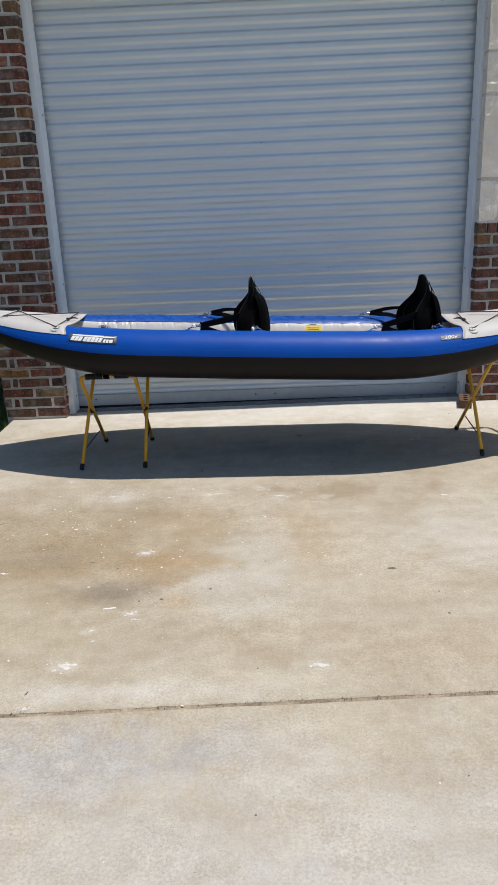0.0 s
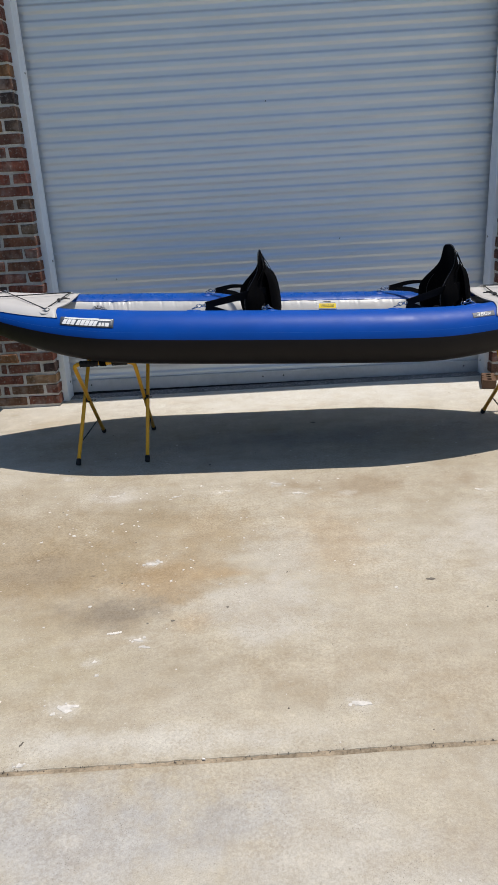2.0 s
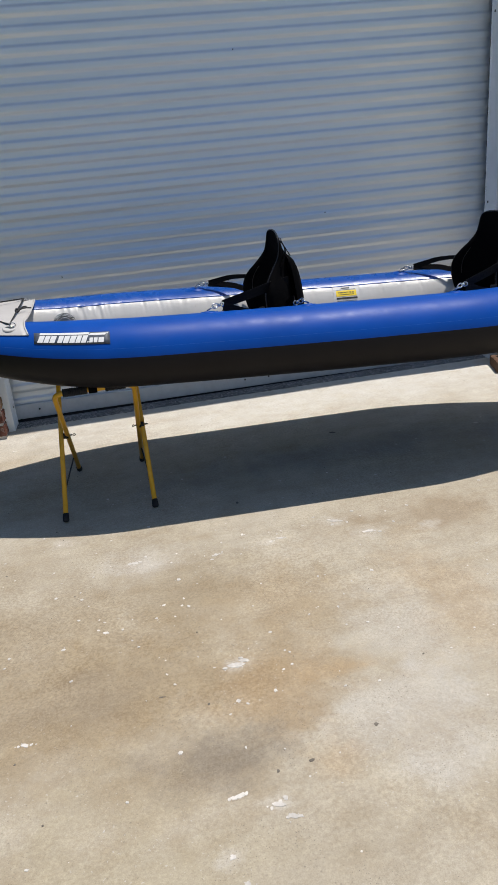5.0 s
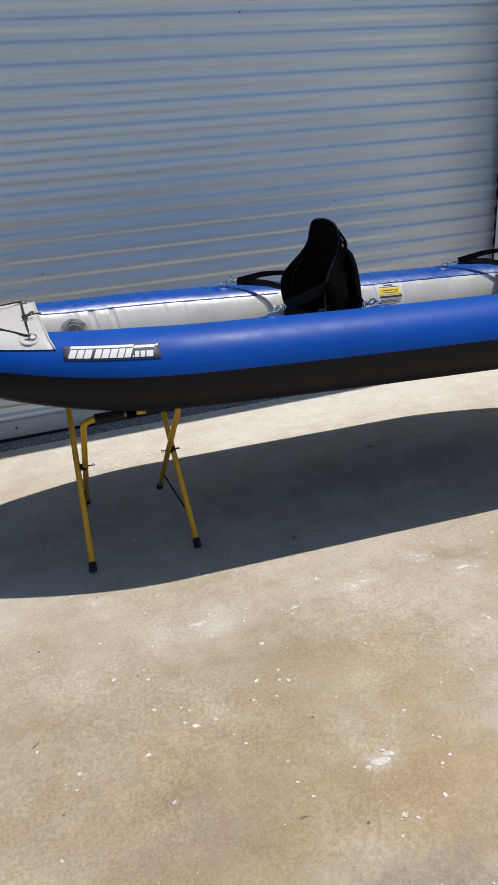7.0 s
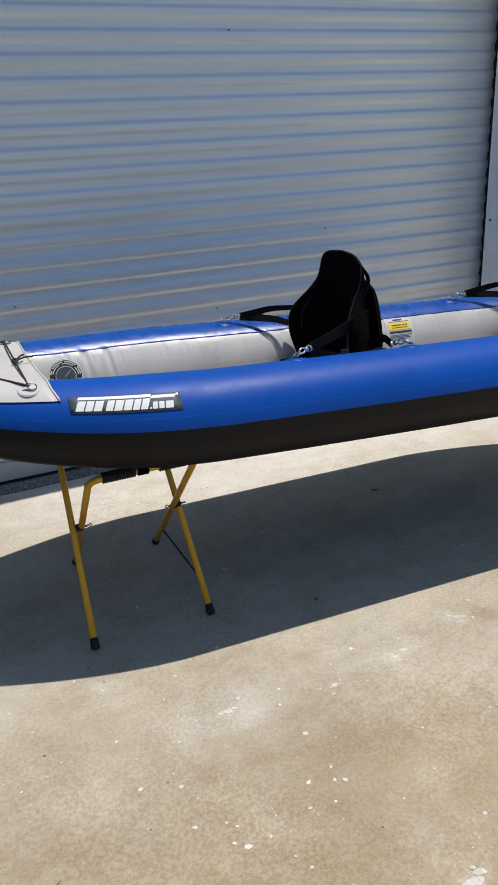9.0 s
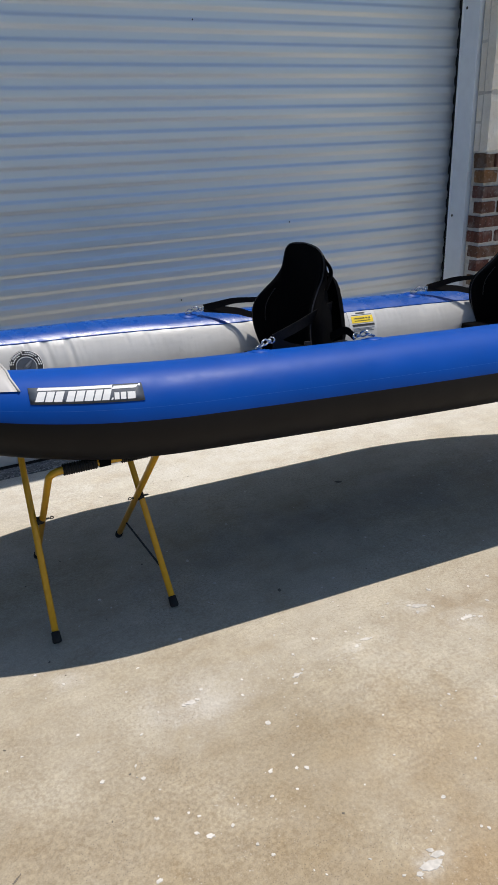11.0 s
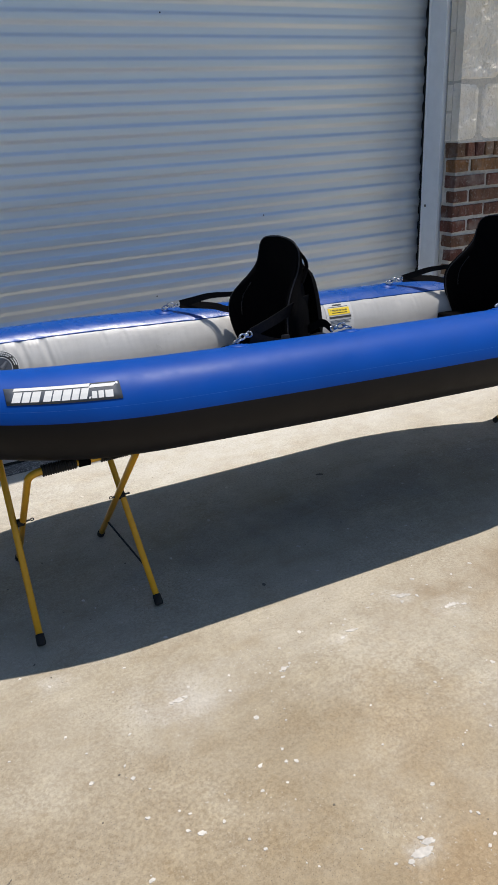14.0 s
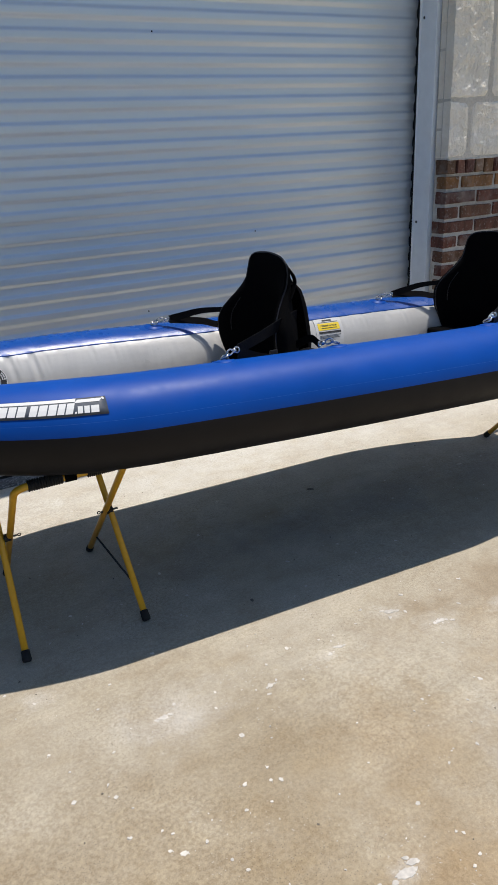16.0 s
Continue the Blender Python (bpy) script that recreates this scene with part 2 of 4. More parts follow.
def vinyl(name, colour, rough, crease=0.25, spec=0.5, pucker=0.0):
    """Coated boat fabric: satin, with a faint weave and soft wrinkles."""
    m, n, l, b = material(name, rough, spec=spec)
    at = coords(n)
    big = noise_of(n, l, at, 5, 3)
    c = ramp(n, l, big, [(0.3, tuple(v * 0.92 for v in colour)), (0.7, tuple(min(1, v * 1.07) for v in colour))])
    l.new(c, b.inputs["Base Color"])
    l.new(ramp(n, l, noise_of(n, l, at, 14, 4), [(0.3, grey(rough - 0.05)), (0.7, grey(rough + 0.07))]), b.inputs["Roughness"])
    h = maths(n, l, "ADD", maths(n, l, "MULTIPLY", noise_of(n, l, at, 900, 1), 0.25), maths(n, l, "MULTIPLY", noise_of(n, l, at, 7, 3, 0.5, (0.6, 1.5, 1.5)), 6))
    if pucker:
        # short folds across the tube, gathered here and there
        fold = maths(n, l, "MULTIPLY", noise_of(n, l, at, 4, 2, 0.5, (5, 0.7, 0.7)), ramp(n, l, noise_of(n, l, at, 2.2, 2), [(0.42, grey(0)), (0.66, grey(1))]))
        h = maths(n, l, "ADD", h, maths(n, l, "MULTIPLY", fold, pucker))
    bump(n, l, b, h, crease, 0.0012)
    return m


def curtain_material():
    """Satin painted steel with thin streaks of dust along the ribs."""
    m, n, l, b = material("painted_steel_curtain", 0.43, 0.52)
    at = coords(n)
    dust = noise_of(n, l, at, 2.5, 2, 0.5, (0.4, 1, 7))
    l.new(ramp(n, l, dust, [(0.2, (0.625, 0.665, 0.695)), (0.8, (0.695, 0.732, 0.76))]), b.inputs["Base Color"])
    l.new(ramp(n, l, noise_of(n, l, at, 3, 2, 0.5, (0.3, 1, 2)), [(0.2, grey(0.40)), (0.8, grey(0.46))]), b.inputs["Roughness"])
    bump(n, l, b, noise_of(n, l, at, 3, 2, 0.4, (0.7, 1, 4)), 0.04, 0.004)
    return m


MAT = {
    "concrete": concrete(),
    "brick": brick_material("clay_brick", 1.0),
    "loose_brick": plain("bare_brick", (0.125, 0.074, 0.048), 0.85, grain=80, vary=0.3, relief=0.4, spec=0.2),
    "mortar": plain("grey_mortar", (0.57, 0.54, 0.49), 0.9, grain=40, vary=0.3, relief=1.0, spec=0.2, depth=0.010),
    "stone": stone_material(),
    "stone_mortar": plain("stone_mortar", (0.66, 0.60, 0.51), 0.9, grain=70, vary=0.15, relief=1.0, spec=0.2, depth=0.012),
    "curtain": curtain_material(),
    "rail": plain("painted_steel_rail", (0.85, 0.88, 0.905), 0.42, grain=20, vary=0.06, relief=0.03),
    "trim": plain("painted_steel_trim", (0.87, 0.89, 0.905), 0.45, grain=20, vary=0.05, relief=0.03),
    "bar": plain("dull_steel_bar", (0.47, 0.49, 0.505), 0.45, grain=30, vary=0.12, relief=0.05),
    "dark_gap": plain("gap_black", (0.012, 0.012, 0.013), 0.95, grain=60),
    "rubber": plain("black_rubber", (0.006, 0.006, 0.007), 0.7, grain=90, vary=0.25, relief=0.3),
    "threshold": aggregate(),
    "soil": plain("joint_dirt", (0.29, 0.235, 0.165), 0.95, grain=120, vary=0.5, relief=0.8, spec=0.1),
    "lime": plain("white_lime_fleck", (0.60, 0.567, 0.51), 0.9, grain=70, vary=0.3, relief=0.4, spec=0.2),
    "pit": plain("dark_pit", (0.17, 0.15, 0.125), 0.95, grain=120, vary=0.3, relief=0.5, spec=0.1),
    "lawn": plain("dry_lawn", (0.10, 0.115, 0.05), 0.95, grain=25, vary=0.4, relief=0.8, spec=0.1),
    "woods": plain("far_woods", (0.035, 0.05, 0.022), 0.95, grain=2.0, vary=0.5, relief=0, spec=0.05),
    "grass": plain("grass_blades", (0.07, 0.12, 0.03), 0.7, grain=10, vary=0.35, relief=0, spec=0.3),
    "leaf": plain("hedge_leaf", (0.035, 0.075, 0.018), 0.6, grain=10, vary=0.4, relief=0, spec=0.3),
    "blue": vinyl("blue_boat_fabric", (0.0001, 0.061, 0.335), 0.44, 0.05, spec=0.20),
    "blue_far": vinyl("puckered_blue_fabric", (0.001, 0.059, 0.30), 0.27, 0.5, spec=0.42, pucker=3.0),
    "seam_blue": vinyl("pale_blue_seam", (0.02, 0.115, 0.43), 0.4),
    "black_hull": vinyl("black_hull_fabric", (0.0092, 0.0078, 0.0088), 0.5, 0.2, spec=0.2),
    "grey_fabric": vinyl("pale_grey_boat_fabric", (0.50, 0.495, 0.475), 0.32, 0.55, pucker=5.0),
    "deck": vinyl("pale_grey_deck_fabric", (0.49, 0.475, 0.455), 0.55, 0.4),
    "cord": plain("black_bungee", (0.015, 0.015, 0.016), 0.7, grain=300, relief=0.4),
    "panel": plain("charcoal_badge", (0.07, 0.083, 0.105), 0.5, grain=60, relief=0.1),
    "label_paper": plain("label_paper", (0.54, 0.54, 0.53), 0.5, grain=40, vary=0.04, relief=0),
    "white": plain("white_print", (0.80, 0.80, 0.78), 0.55, grain=40, vary=0.04, relief=0),
    "yellow_print": plain("yellow_print", (0.80, 0.58, 0.03), 0.55, grain=40, vary=0.05, relief=0),
    "black_print": plain("black_print", (0.03, 0.03, 0.03), 0.55, grain=40, relief=0),
    "nylon": plain("black_nylon", (0.0018, 0.0018, 0.0022), 0.9, grain=120, vary=0.3, relief=0.5, spec=0.05),
    "webbing": plain("black_webbing", (0.0022, 0.0022, 0.003), 0.6, grain=260, vary=0.3, relief=0.6, spec=0.09),
    "piping": plain("glossy_piping", (0.006, 0.006, 0.008), 0.38, grain=80, relief=0.1, spec=0.38),
    "steel": plain("bright_snap_steel", (0.55, 0.55, 0.55), 0.16, metal=1.0, grain=90, vary=0.08, relief=0.05),
    "dark_steel": plain("dark_oiled_steel", (0.10, 0.095, 0.09), 0.4, metal=0.8, grain=90, vary=0.2, relief=0.1),
    "yellow": plain("yellow_powder_coat", (0.67, 0.36, 0.016), 0.42, grain=60, vary=0.1, relief=0.08),
    "foam": plain("black_foam", (0.006, 0.006, 0.0065), 0.75, grain=90, vary=0.25, relief=0.4),
}


# ---- mesh helpers ----
def mesh_from(name, bm, mats, smooth=False):
    me = bpy.data.meshes.new(name)
    bm.normal_update()
    bm.to_mesh(me)
    bm.free()
    for m in mats if isinstance(mats, (list, tuple)) else [mats]:
        me.materials.append(m)
    if smooth:
        for p in me.polygons:
            p.use_smooth = True
    return me


def part(name, bm, mat, parent, label="", smooth=False):
    ob = new(name, mesh_from(name, bm, mat, smooth))
    ob.parent = parent
    return tagged(ob, label)


def thing(name, m, label, category, group=""):
    ob = new(name)
    ob.matrix_world = m
    return tagged(ob, label, category, group)


def structure(name, bm, mat, label, smooth=False):
    ob = new(name, mesh_from(name, bm, mat, smooth))
    return tagged(ob, label, name.split("_")[0], kind="structure")


def add_box(bm, lo, hi, bevel=0.0, segments=1):
    lo, hi = Vector(lo), Vector(hi)
    made = bmesh.ops.create_cube(bm, size=1.0, matrix=Matrix.Translation((lo + hi) / 2) @ Matrix.Diagonal((*(hi - lo), 1)))
    if bevel:
        edges = list({e for v in made["verts"] for e in v.link_edges})
        bmesh.ops.bevel(bm, geom=edges, offset=bevel, segments=segments, affect="EDGES", profile=0.6)
    return bm


def box(lo, hi, bevel=0.0, segments=1):
    return add_box(bmesh.new(), lo, hi, bevel, segments)


def grid_faces(bm, rows, close_u=False, close_v=False, mats=None):
    """Faces between rows of points; mats gives a material index by column."""
    vs = [[bm.verts.new(p) for p in row] for row in rows]
    nr, nc = len(vs), len(vs[0])
    for i in range(nr if close_v else nr - 1):
        for j in range(nc if close_u else nc - 1):
            a, b_, c, d = vs[i][j], vs[i][(j + 1) % nc], vs[(i + 1) % nr][(j + 1) % nc], vs[(i + 1) % nr][j]
            f = bm.faces.new((a, b_, c, d))
            if mats:
                f.material_index = mats[j] if not callable(mats) else mats(i, j)
    return vs


def sweep(bm, path, radius, sides=10, closed=False, cap=True):
    """A round bar along a path; radius a number or a list."""
    path = [Vector(p) for p in path]
    n = len(path)
    rad = radius if isinstance(radius, (list, tuple)) else [radius] * n
    up = None
    rows = []
    for i, p in enumerate(path):
        if closed:
            t = path[(i + 1) % n] - path[i - 1]
        else:
            t = path[min(i + 1, n - 1)] - path[max(i - 1, 0)]
        t.normalize()
        if up is None:
            up = t.orthogonal().normalized()
        up = (up - t * up.dot(t)).normalized()
        side = t.cross(up)
        rows.append([p + (up * math.cos(a) + side * math.sin(a)) * rad[i] for a in (2 * math.pi * k / sides for k in range(sides))])
    vs = grid_faces(bm, rows, close_u=True, close_v=closed)
    if cap and not closed:
        bm.faces.new(list(reversed(vs[0])))
        bm.faces.new(vs[-1])
    return bm


def tube(path, radius, sides=10, closed=False):
    return sweep(bmesh.new(), path, radius, sides, closed)


def rounded(path, radius, steps=6):
    """The path with its inner corners rounded off."""
    path = [Vector(p) for p in path]
    out = [path[0]]
    for a, b_, c in zip(path, path[1:], path[2:]):
        p, q = b_ + (a - b_).normalized() * radius, b_ + (c - b_).normalized() * radius
        for k in range(steps + 1):
            u = k / steps
            out.append(p * (1 - u) ** 2 + b_ * 2 * u * (1 - u) + q * u * u)
    return out + [path[-1]]


def smooth_path(points, steps=6):
    """A Catmull-Rom curve through the points."""
    pts = [Vector(p) for p in points]
    pts = [pts[0] * 2 - pts[1]] + pts + [pts[-1] * 2 - pts[-2]]
    out = []
    for a, b_, c, d in zip(pts, pts[1:], pts[2:], pts[3:]):
        for k in range(steps):
            u = k / steps
            out.append(0.5 * (2 * b_ + (c - a) * u + (2 * a - 5 * b_ + 4 * c - d) * u * u + (3 * b_ - a - 3 * c + d) * u ** 3))
    return out + [pts[-2]]


def ribbon(path, across, width, thick=0.0025, end=None):
    """A strap: a flat bar along the path, its width lying along the direction across."""
    bm = bmesh.new()
    rows = []
    path = [Vector(p) for p in path]
    for i, p in enumerate(path):
        t = (path[min(i + 1, len(path) - 1)] - path[max(i - 1, 0)]).normalized()
        a = Vector(across[i]) if isinstance(across, list) else Vector(across)
        a = (a - t * a.dot(t)).normalized() * (width if end is None else width + (end - width) * i / (len(path) - 1)) / 2
        n_ = t.cross(a).normalized() * thick / 2
        rows.append([p - a - n_, p + a - n_, p + a + n_, p - a + n_])
    vs = grid_faces(bm, rows, close_u=True)
    bm.faces.new(list(reversed(vs[0])))
    bm.faces.new(vs[-1])
    return bm


def ring_path(centre, u, v, radius, n=16, stretch=1.0):
    centre, u, v = Vector(centre), Vector(u).normalized(), Vector(v).normalized()
    return [centre + u * math.cos(2 * math.pi * k / n) * radius * stretch + v * math.sin(2 * math.pi * k / n) * radius for k in range(n)]


def floor_z(x, y):
    return 0.0074 * x + 0.0094 * y - 0.0277


# ---- ground and driveway ----
WALL_Y, LEFT_X, RIGHT_X = 5.455, -1.570, 1.552
bm = bmesh.new()
grid_faces(bm, [[(x, y, -0.09) for x in (-400, -40, -6, 6, 40, 400)] for y in (-400, -40, -6, 8, 40, 400)])
structure("ground", bm, MAT["lawn"], "dry green lawn round the concrete driveway")


# unseen woods beside lawn and behind drive, added to dim sky light and reflections
edge = smooth_path([(-7.5, 16, 0), (-7.6, 6, 0), (-8.0, -4, 0), (-11, -18, 0), (-24, -36, 0), (-60, -46, 0), (20, -50, 0), (150, -46, 0)], 40)
bm = bmesh.new()
grid_faces(bm, [[p + Vector(((0.9 * lean + 0.8 * noise.noise((p.x * 0.5, p.y * 0.5, lean * 4))) * (-1 if p.y > -30 else 0), (0.9 * lean + 0.8 * noise.noise((p.x * 0.4, p.y * 0.4, lean * 5))) * (-1 if p.y <= -30 else 0), up * (3.0 + 0.9 * noise.noise((p.x * 0.45, p.y * 0.45, 3)) + 0.5 * noise.noise((p.x * 1.7, p.y * 1.7, 8))) - 0.1))
                 for p in edge] for up, lean in ((0.0, 0.0), (0.25, -0.5), (0.5, -0.6), (0.75, -0.2), (0.92, 0.6), (1.0, 1.6))])
structure("backdrop", bm, MAT["woods"], "unseen dark line of woods beside the lawn and behind the drive", smooth=True)


def joint_y(x):
    return 2.055 + 0.0235 * x


def slab(name, x0, x1, near, far, label, mat="concrete", wave=0.0):
    """A cast slab whose top follows the fall of the drive, with worn arrises."""
    bm = bmesh.new()
    xs = [x0 + (min(x1, 6.0) - x0) * k / 300 for k in range(301)] + ([x1] if x1 > 6.0 else [])
    rng = random.Random(5)
    worn = [wave * (0.5 + 0.9 * noise.noise((x * 7, near(x), 2)) + rng.uniform(-0.35, 0.35)) if wave else 0.0 for x in xs]
    rows = []
    for depth, inset in ((-0.12, 0.0), (-0.012, 0.0), (-0.003, 0.003), (0.0, 0.009)):
        rows.append([(x, near(x) + inset + w_, floor_z(x, near(x)) + depth) for x, w_ in zip(xs, worn)])
    for k in range(1, 8):
        rows.append([(x, near(x) + (far(x) - near(x)) * k / 8, floor_z(x, near(x) + (far(x) - near(x)) * k / 8)) for x in xs])
    for depth, inset in ((0.0, 0.009), (-0.003, 0.003), (-0.012, 0.0), (-0.12, 0.0)):
        rows.append([(x, far(x) - inset - w_, floor_z(x, far(x)) + depth) for x, w_ in zip(xs, worn)])
    vs = grid_faces(bm, rows)
    for j in (0, -1):
        bm.faces.new([r[j] for r in (vs if j else reversed(vs))])
    bmesh.ops.recalc_face_normals(bm, faces=bm.faces)
    return structure(name, bm, MAT[mat], label)


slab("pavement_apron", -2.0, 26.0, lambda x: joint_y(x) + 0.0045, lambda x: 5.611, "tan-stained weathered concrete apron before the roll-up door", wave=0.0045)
slab("pavement_drive", -12.0, 26.0, lambda x: -6.5, lambda x: joint_y(x) - 0.0035, "pale grey weathered concrete drive slab behind the joint", wave=0.004)
slab("pavement_threshold", -1.75, 1.75, lambda x: 5.616, lambda x: 6.3, "dark speckled concrete threshold strip under the door", "threshold")
bm = bmesh.new()
grid_faces(bm, [[(x, joint_y(x) + d, floor_z(x, 2.055) - 0.0052 + 0.004 * noise.noise((x * 24, d * 60, 3)) + 0.002 * noise.noise((x * 90, d * 200, 8))) for x in (-2 + 8 * k / 900 for k in range(901))]
                for d in (-0.022, -0.012, -0.008, -0.004, 0.0, 0.004, 0.008, 0.012, 0.022)])
structure("pavement_joint", bm, MAT["soil"], "dirt-filled joint between two concrete slabs")


def flecks(name, mat, spots, label):
    """Thin crusts on the concrete, each with a ragged outline."""
    bm = bmesh.new()
    rng = random.Random(11)
    for x, y, r in spots:
        n_ = rng.randint(13, 18) if r < 0.01 else 26
        turn, long = (rng.uniform(0, 6.28), rng.uniform(1.0, 1.35)) if r < 0.01 else (rng.uniform(-0.6, -0.1), 1.45)
        top, low = [], []
        for k in range(n_):
            a = 2 * math.pi * k / n_
            d = r * (rng.uniform(0.68, 1.15) if r < 0.01 else 0.9 + 0.3 * noise.noise((3 * math.cos(a) * 0.6 + x * 50, 3 * math.sin(a) * 0.6, y * 50)) + rng.uniform(-0.12, 0.12))
            u, v = d * math.cos(a) * long, d * math.sin(a) / long
            px, py = x + u * math.cos(turn) - v * math.sin(turn), y + u * math.sin(turn) + v * math.cos(turn)
            low.append(bm.verts.new((px, py, floor_z(px, py) - 0.002)))
            top.append(bm.verts.new((x + (px - x) * 0.86, y + (py - y) * 0.86, floor_z(px, py) + 0.0012)))
        bm.faces.new(top)
        for k in range(n_):
            bm.faces.new((low[k], low[(k + 1) % n_], top[(k + 1) % n_], top[k]))
    ob = new(name, mesh_from(name, bm, mat))
    return tagged(ob, label, "flecks", kind="stuff")


rng = random.Random(21)
crusts = [(0.933, 3.681, 0.016), (0.965, 3.655, 0.008), (0.236, 3.042, 0.010), (-0.587, 2.61, 0.022), (-0.56, 2.57, 0.018), (-0.77, 2.28, 0.036),
          (-0.70, 2.43, 0.015), (-1.186, 3.684, 0.012), (-0.57, 3.784, 0.016), (-0.59, 3.755, 0.010), (-0.891, 3.829, 0.020), (0.053, 3.753, 0.024), (-0.603, 3.131, 0.034), (-1.232, 2.983, 0.018),
          (-0.216, 3.316, 0.009), (0.09, 3.735, 0.012), (-0.056, 3.879, 0.026), (-0.01, 3.85, 0.012), (-0.51, 2.99, 0.011), (-0.623, 2.98, 0.014), (-0.598, 2.961, 0.009), (0.141, 2.243, 0.030), (-0.583, 3.16, 0.012),
          (-0.798, 3.515, 0.012), (-1.004, 3.42, 0.015), (0.17, 3.79, 0.011), (-0.845, 2.06, 0.016), (-0.321, 2.053, 0.007), (-0.73, 3.66, 0.014), (-0.30, 3.82, 0.018)]
spots = []
for x, y, r in crusts:
    # a broken crust: one chip at the heart and crumbs round it
    spots.append((x, y, r * 0.62))
    axis = rng.uniform(-0.5, 0.5)
    for k in range(3 if r >= 0.016 else 0):
        # larger crusts are several plates in a smear
        u, v = r * (1.0, -0.95, 0.4)[k] * rng.uniform(0.8, 1.1), r * rng.uniform(-0.3, 0.3)
        spots.append((x + u * math.cos(axis) - v * math.sin(axis), y + u * math.sin(axis) + v * math.cos(axis), r * rng.uniform(0.24, 0.42)))
    for _ in range(int(2 + r * 180)):
        a, d = rng.uniform(0, 6.28), r * abs(rng.gauss(0, 0.7))
        spots.append((x + 1.5 * d * math.cos(a), y + 0.8 * d * math.sin(a), r * rng.uniform(0.05, 0.16)))
chips = [(-0.443, 3.900, 0.009), (-0.343, 3.806, 0.010), (-0.536, 3.868, 0.006), (-0.544, 3.796, 0.006), (-0.474, 3.755, 0.005), (-0.132, 3.936, 0.007), (-0.072, 3.852, 0.008), (0.270, 3.898, 0.008),
         (-0.034, 3.488, 0.009), (-0.231, 3.512, 0.006), (-1.204, 3.864, 0.006), (-1.090, 3.645, 0.008), (-1.096, 3.692, 0.005), (-1.170, 3.781, 0.004), (-1.097, 3.520, 0.006), (-1.026, 3.500, 0.005),
         (-1.007, 3.480, 0.005), (-1.029, 3.442, 0.006), (-1.144, 3.373, 0.008), (-0.735, 3.493, 0.006), (-0.724, 3.532, 0.005), (-0.867, 3.831, 0.007), (-0.436, 3.085, 0.006), (-0.466, 3.070, 0.006),
         (-1.040, 3.958, 0.005), (-1.195, 4.078, 0.007), (-1.320, 3.382, 0.007), (-0.720, 2.502, 0.009), (0.372, 2.860, 0.008), (-0.829, 3.448, 0.006)]
for x, y, r in chips:
    spots.append((x, y, r * 0.9))
    for _ in range(1):
        spots.append((x + rng.gauss(0, r * 1.3), y + rng.gauss(0, r), r * rng.uniform(0.15, 0.35)))
for _ in range(12):
    spots.append((rng.gauss(-0.7, 0.8), rng.gauss(2.9, 0.5), rng.uniform(0.0035, 0.006)))
for _ in range(150):
    x, y = rng.gauss(-0.55, 0.75), rng.gauss(3.55, 0.55)
    if -1.95 < x < 2.2 and 2.1 < y < 5.5:
        spots.append((x, y, abs(rng.gauss(0.0, 0.0026)) + 0.0014))
for _ in range(60):
    spots.append((rng.uniform(-1.9, 2.2), rng.uniform(0.5, 5.4), rng.uniform(0.0015, 0.004)))
for _ in range(70):
    spots.append((rng.uniform(-1.8, 1.6), rng.uniform(4.0, 5.5), abs(rng.gauss(0.0, 0.004)) + 0.002))
for k in range(5):
    # a long flake
    spots.append((-0.703 + 0.011 * k, 2.656 + 0.0015 * k, (0.006, 0.0085, 0.0095, 0.009, 0.007)[k]))
flecks("lime_flecks", MAT["lime"], spots, "white lime flecks stuck on the concrete apron")
dark = [(0.512, 2.905, 0.012), (0.523, 2.907, 0.010), (-0.274, 2.786, 0.0075), (0.675, 2.542, 0.006), (0.214, 4.782, 0.015), (-0.415, 4.181, 0.009), (-0.476, 2.717, 0.0075), (-0.567, 2.707, 0.005), (-0.708, 2.992, 0.005)]
for _ in range(90):
    dark.append((rng.uniform(-1.9, 2.2), rng.uniform(0.8, 5.4), rng.uniform(0.0015, 0.004)))
for _ in range(220):
    # crumbs of dirt washed along the joint
    x = rng.uniform(-1.9, 2.0)
    if noise.noise((x * 3, 2, 9)) > -0.25:
        dark.append((x, joint_y(x) + rng.gauss(0.004, 0.005), rng.uniform(0.0006, 0.0016)))
for x, y, a, length in ((-1.421, 3.522, 0.7, 0.022), (-0.838, 3.059, -0.1, 0.018), (-1.20, 2.47, 0.4, 0.02), (-0.863, 2.14, 1.2, 0.016)):
    # twigs and curled leaf bits
    for k in range(5):
        dark.append((x + math.cos(a) * length * (k / 4 - 0.5), y + math.sin(a) * length * (k / 4 - 0.5), 0.0022 + 0.0012 * (k in (1, 2))))
flecks("grit", MAT["pit"], dark, "dark grit and small pits on the concrete")

# lawn edge beside the slab
bm = bmesh.new()
rng = random.Random(4)
for _ in range(1500):
    x, y = -2.02 - abs(rng.gauss(0, 0.22)), rng.uniform(3.6, 7.4)
    h, a, lean = rng.uniform(0.04, 0.12), rng.uniform(0, 6.28), rng.uniform(0.01, 0.05)
    dx, dy = math.cos(a) * 0.004, math.sin(a) * 0.004
    p = [bm.verts.new(q) for q in ((x - dx, y - dy, -0.1), (x + dx, y + dy, -0.1), (x + dx * 0.6 + lean * dy * 90, y + dy * 0.6 - lean * dx * 90, -0.09 + h * 0.6), (x + lean * dy * 230, y - lean * dx * 230, -0.09 + h))]
    bm.faces.new((p[0], p[1], p[2]))
    bm.faces.new((p[0], p[2], p[3]))
tagged(new("grass_edge", mesh_from("grass_edge", bm, MAT["grass"])), "green grass blades along the slab edge", "grass", kind="stuff")


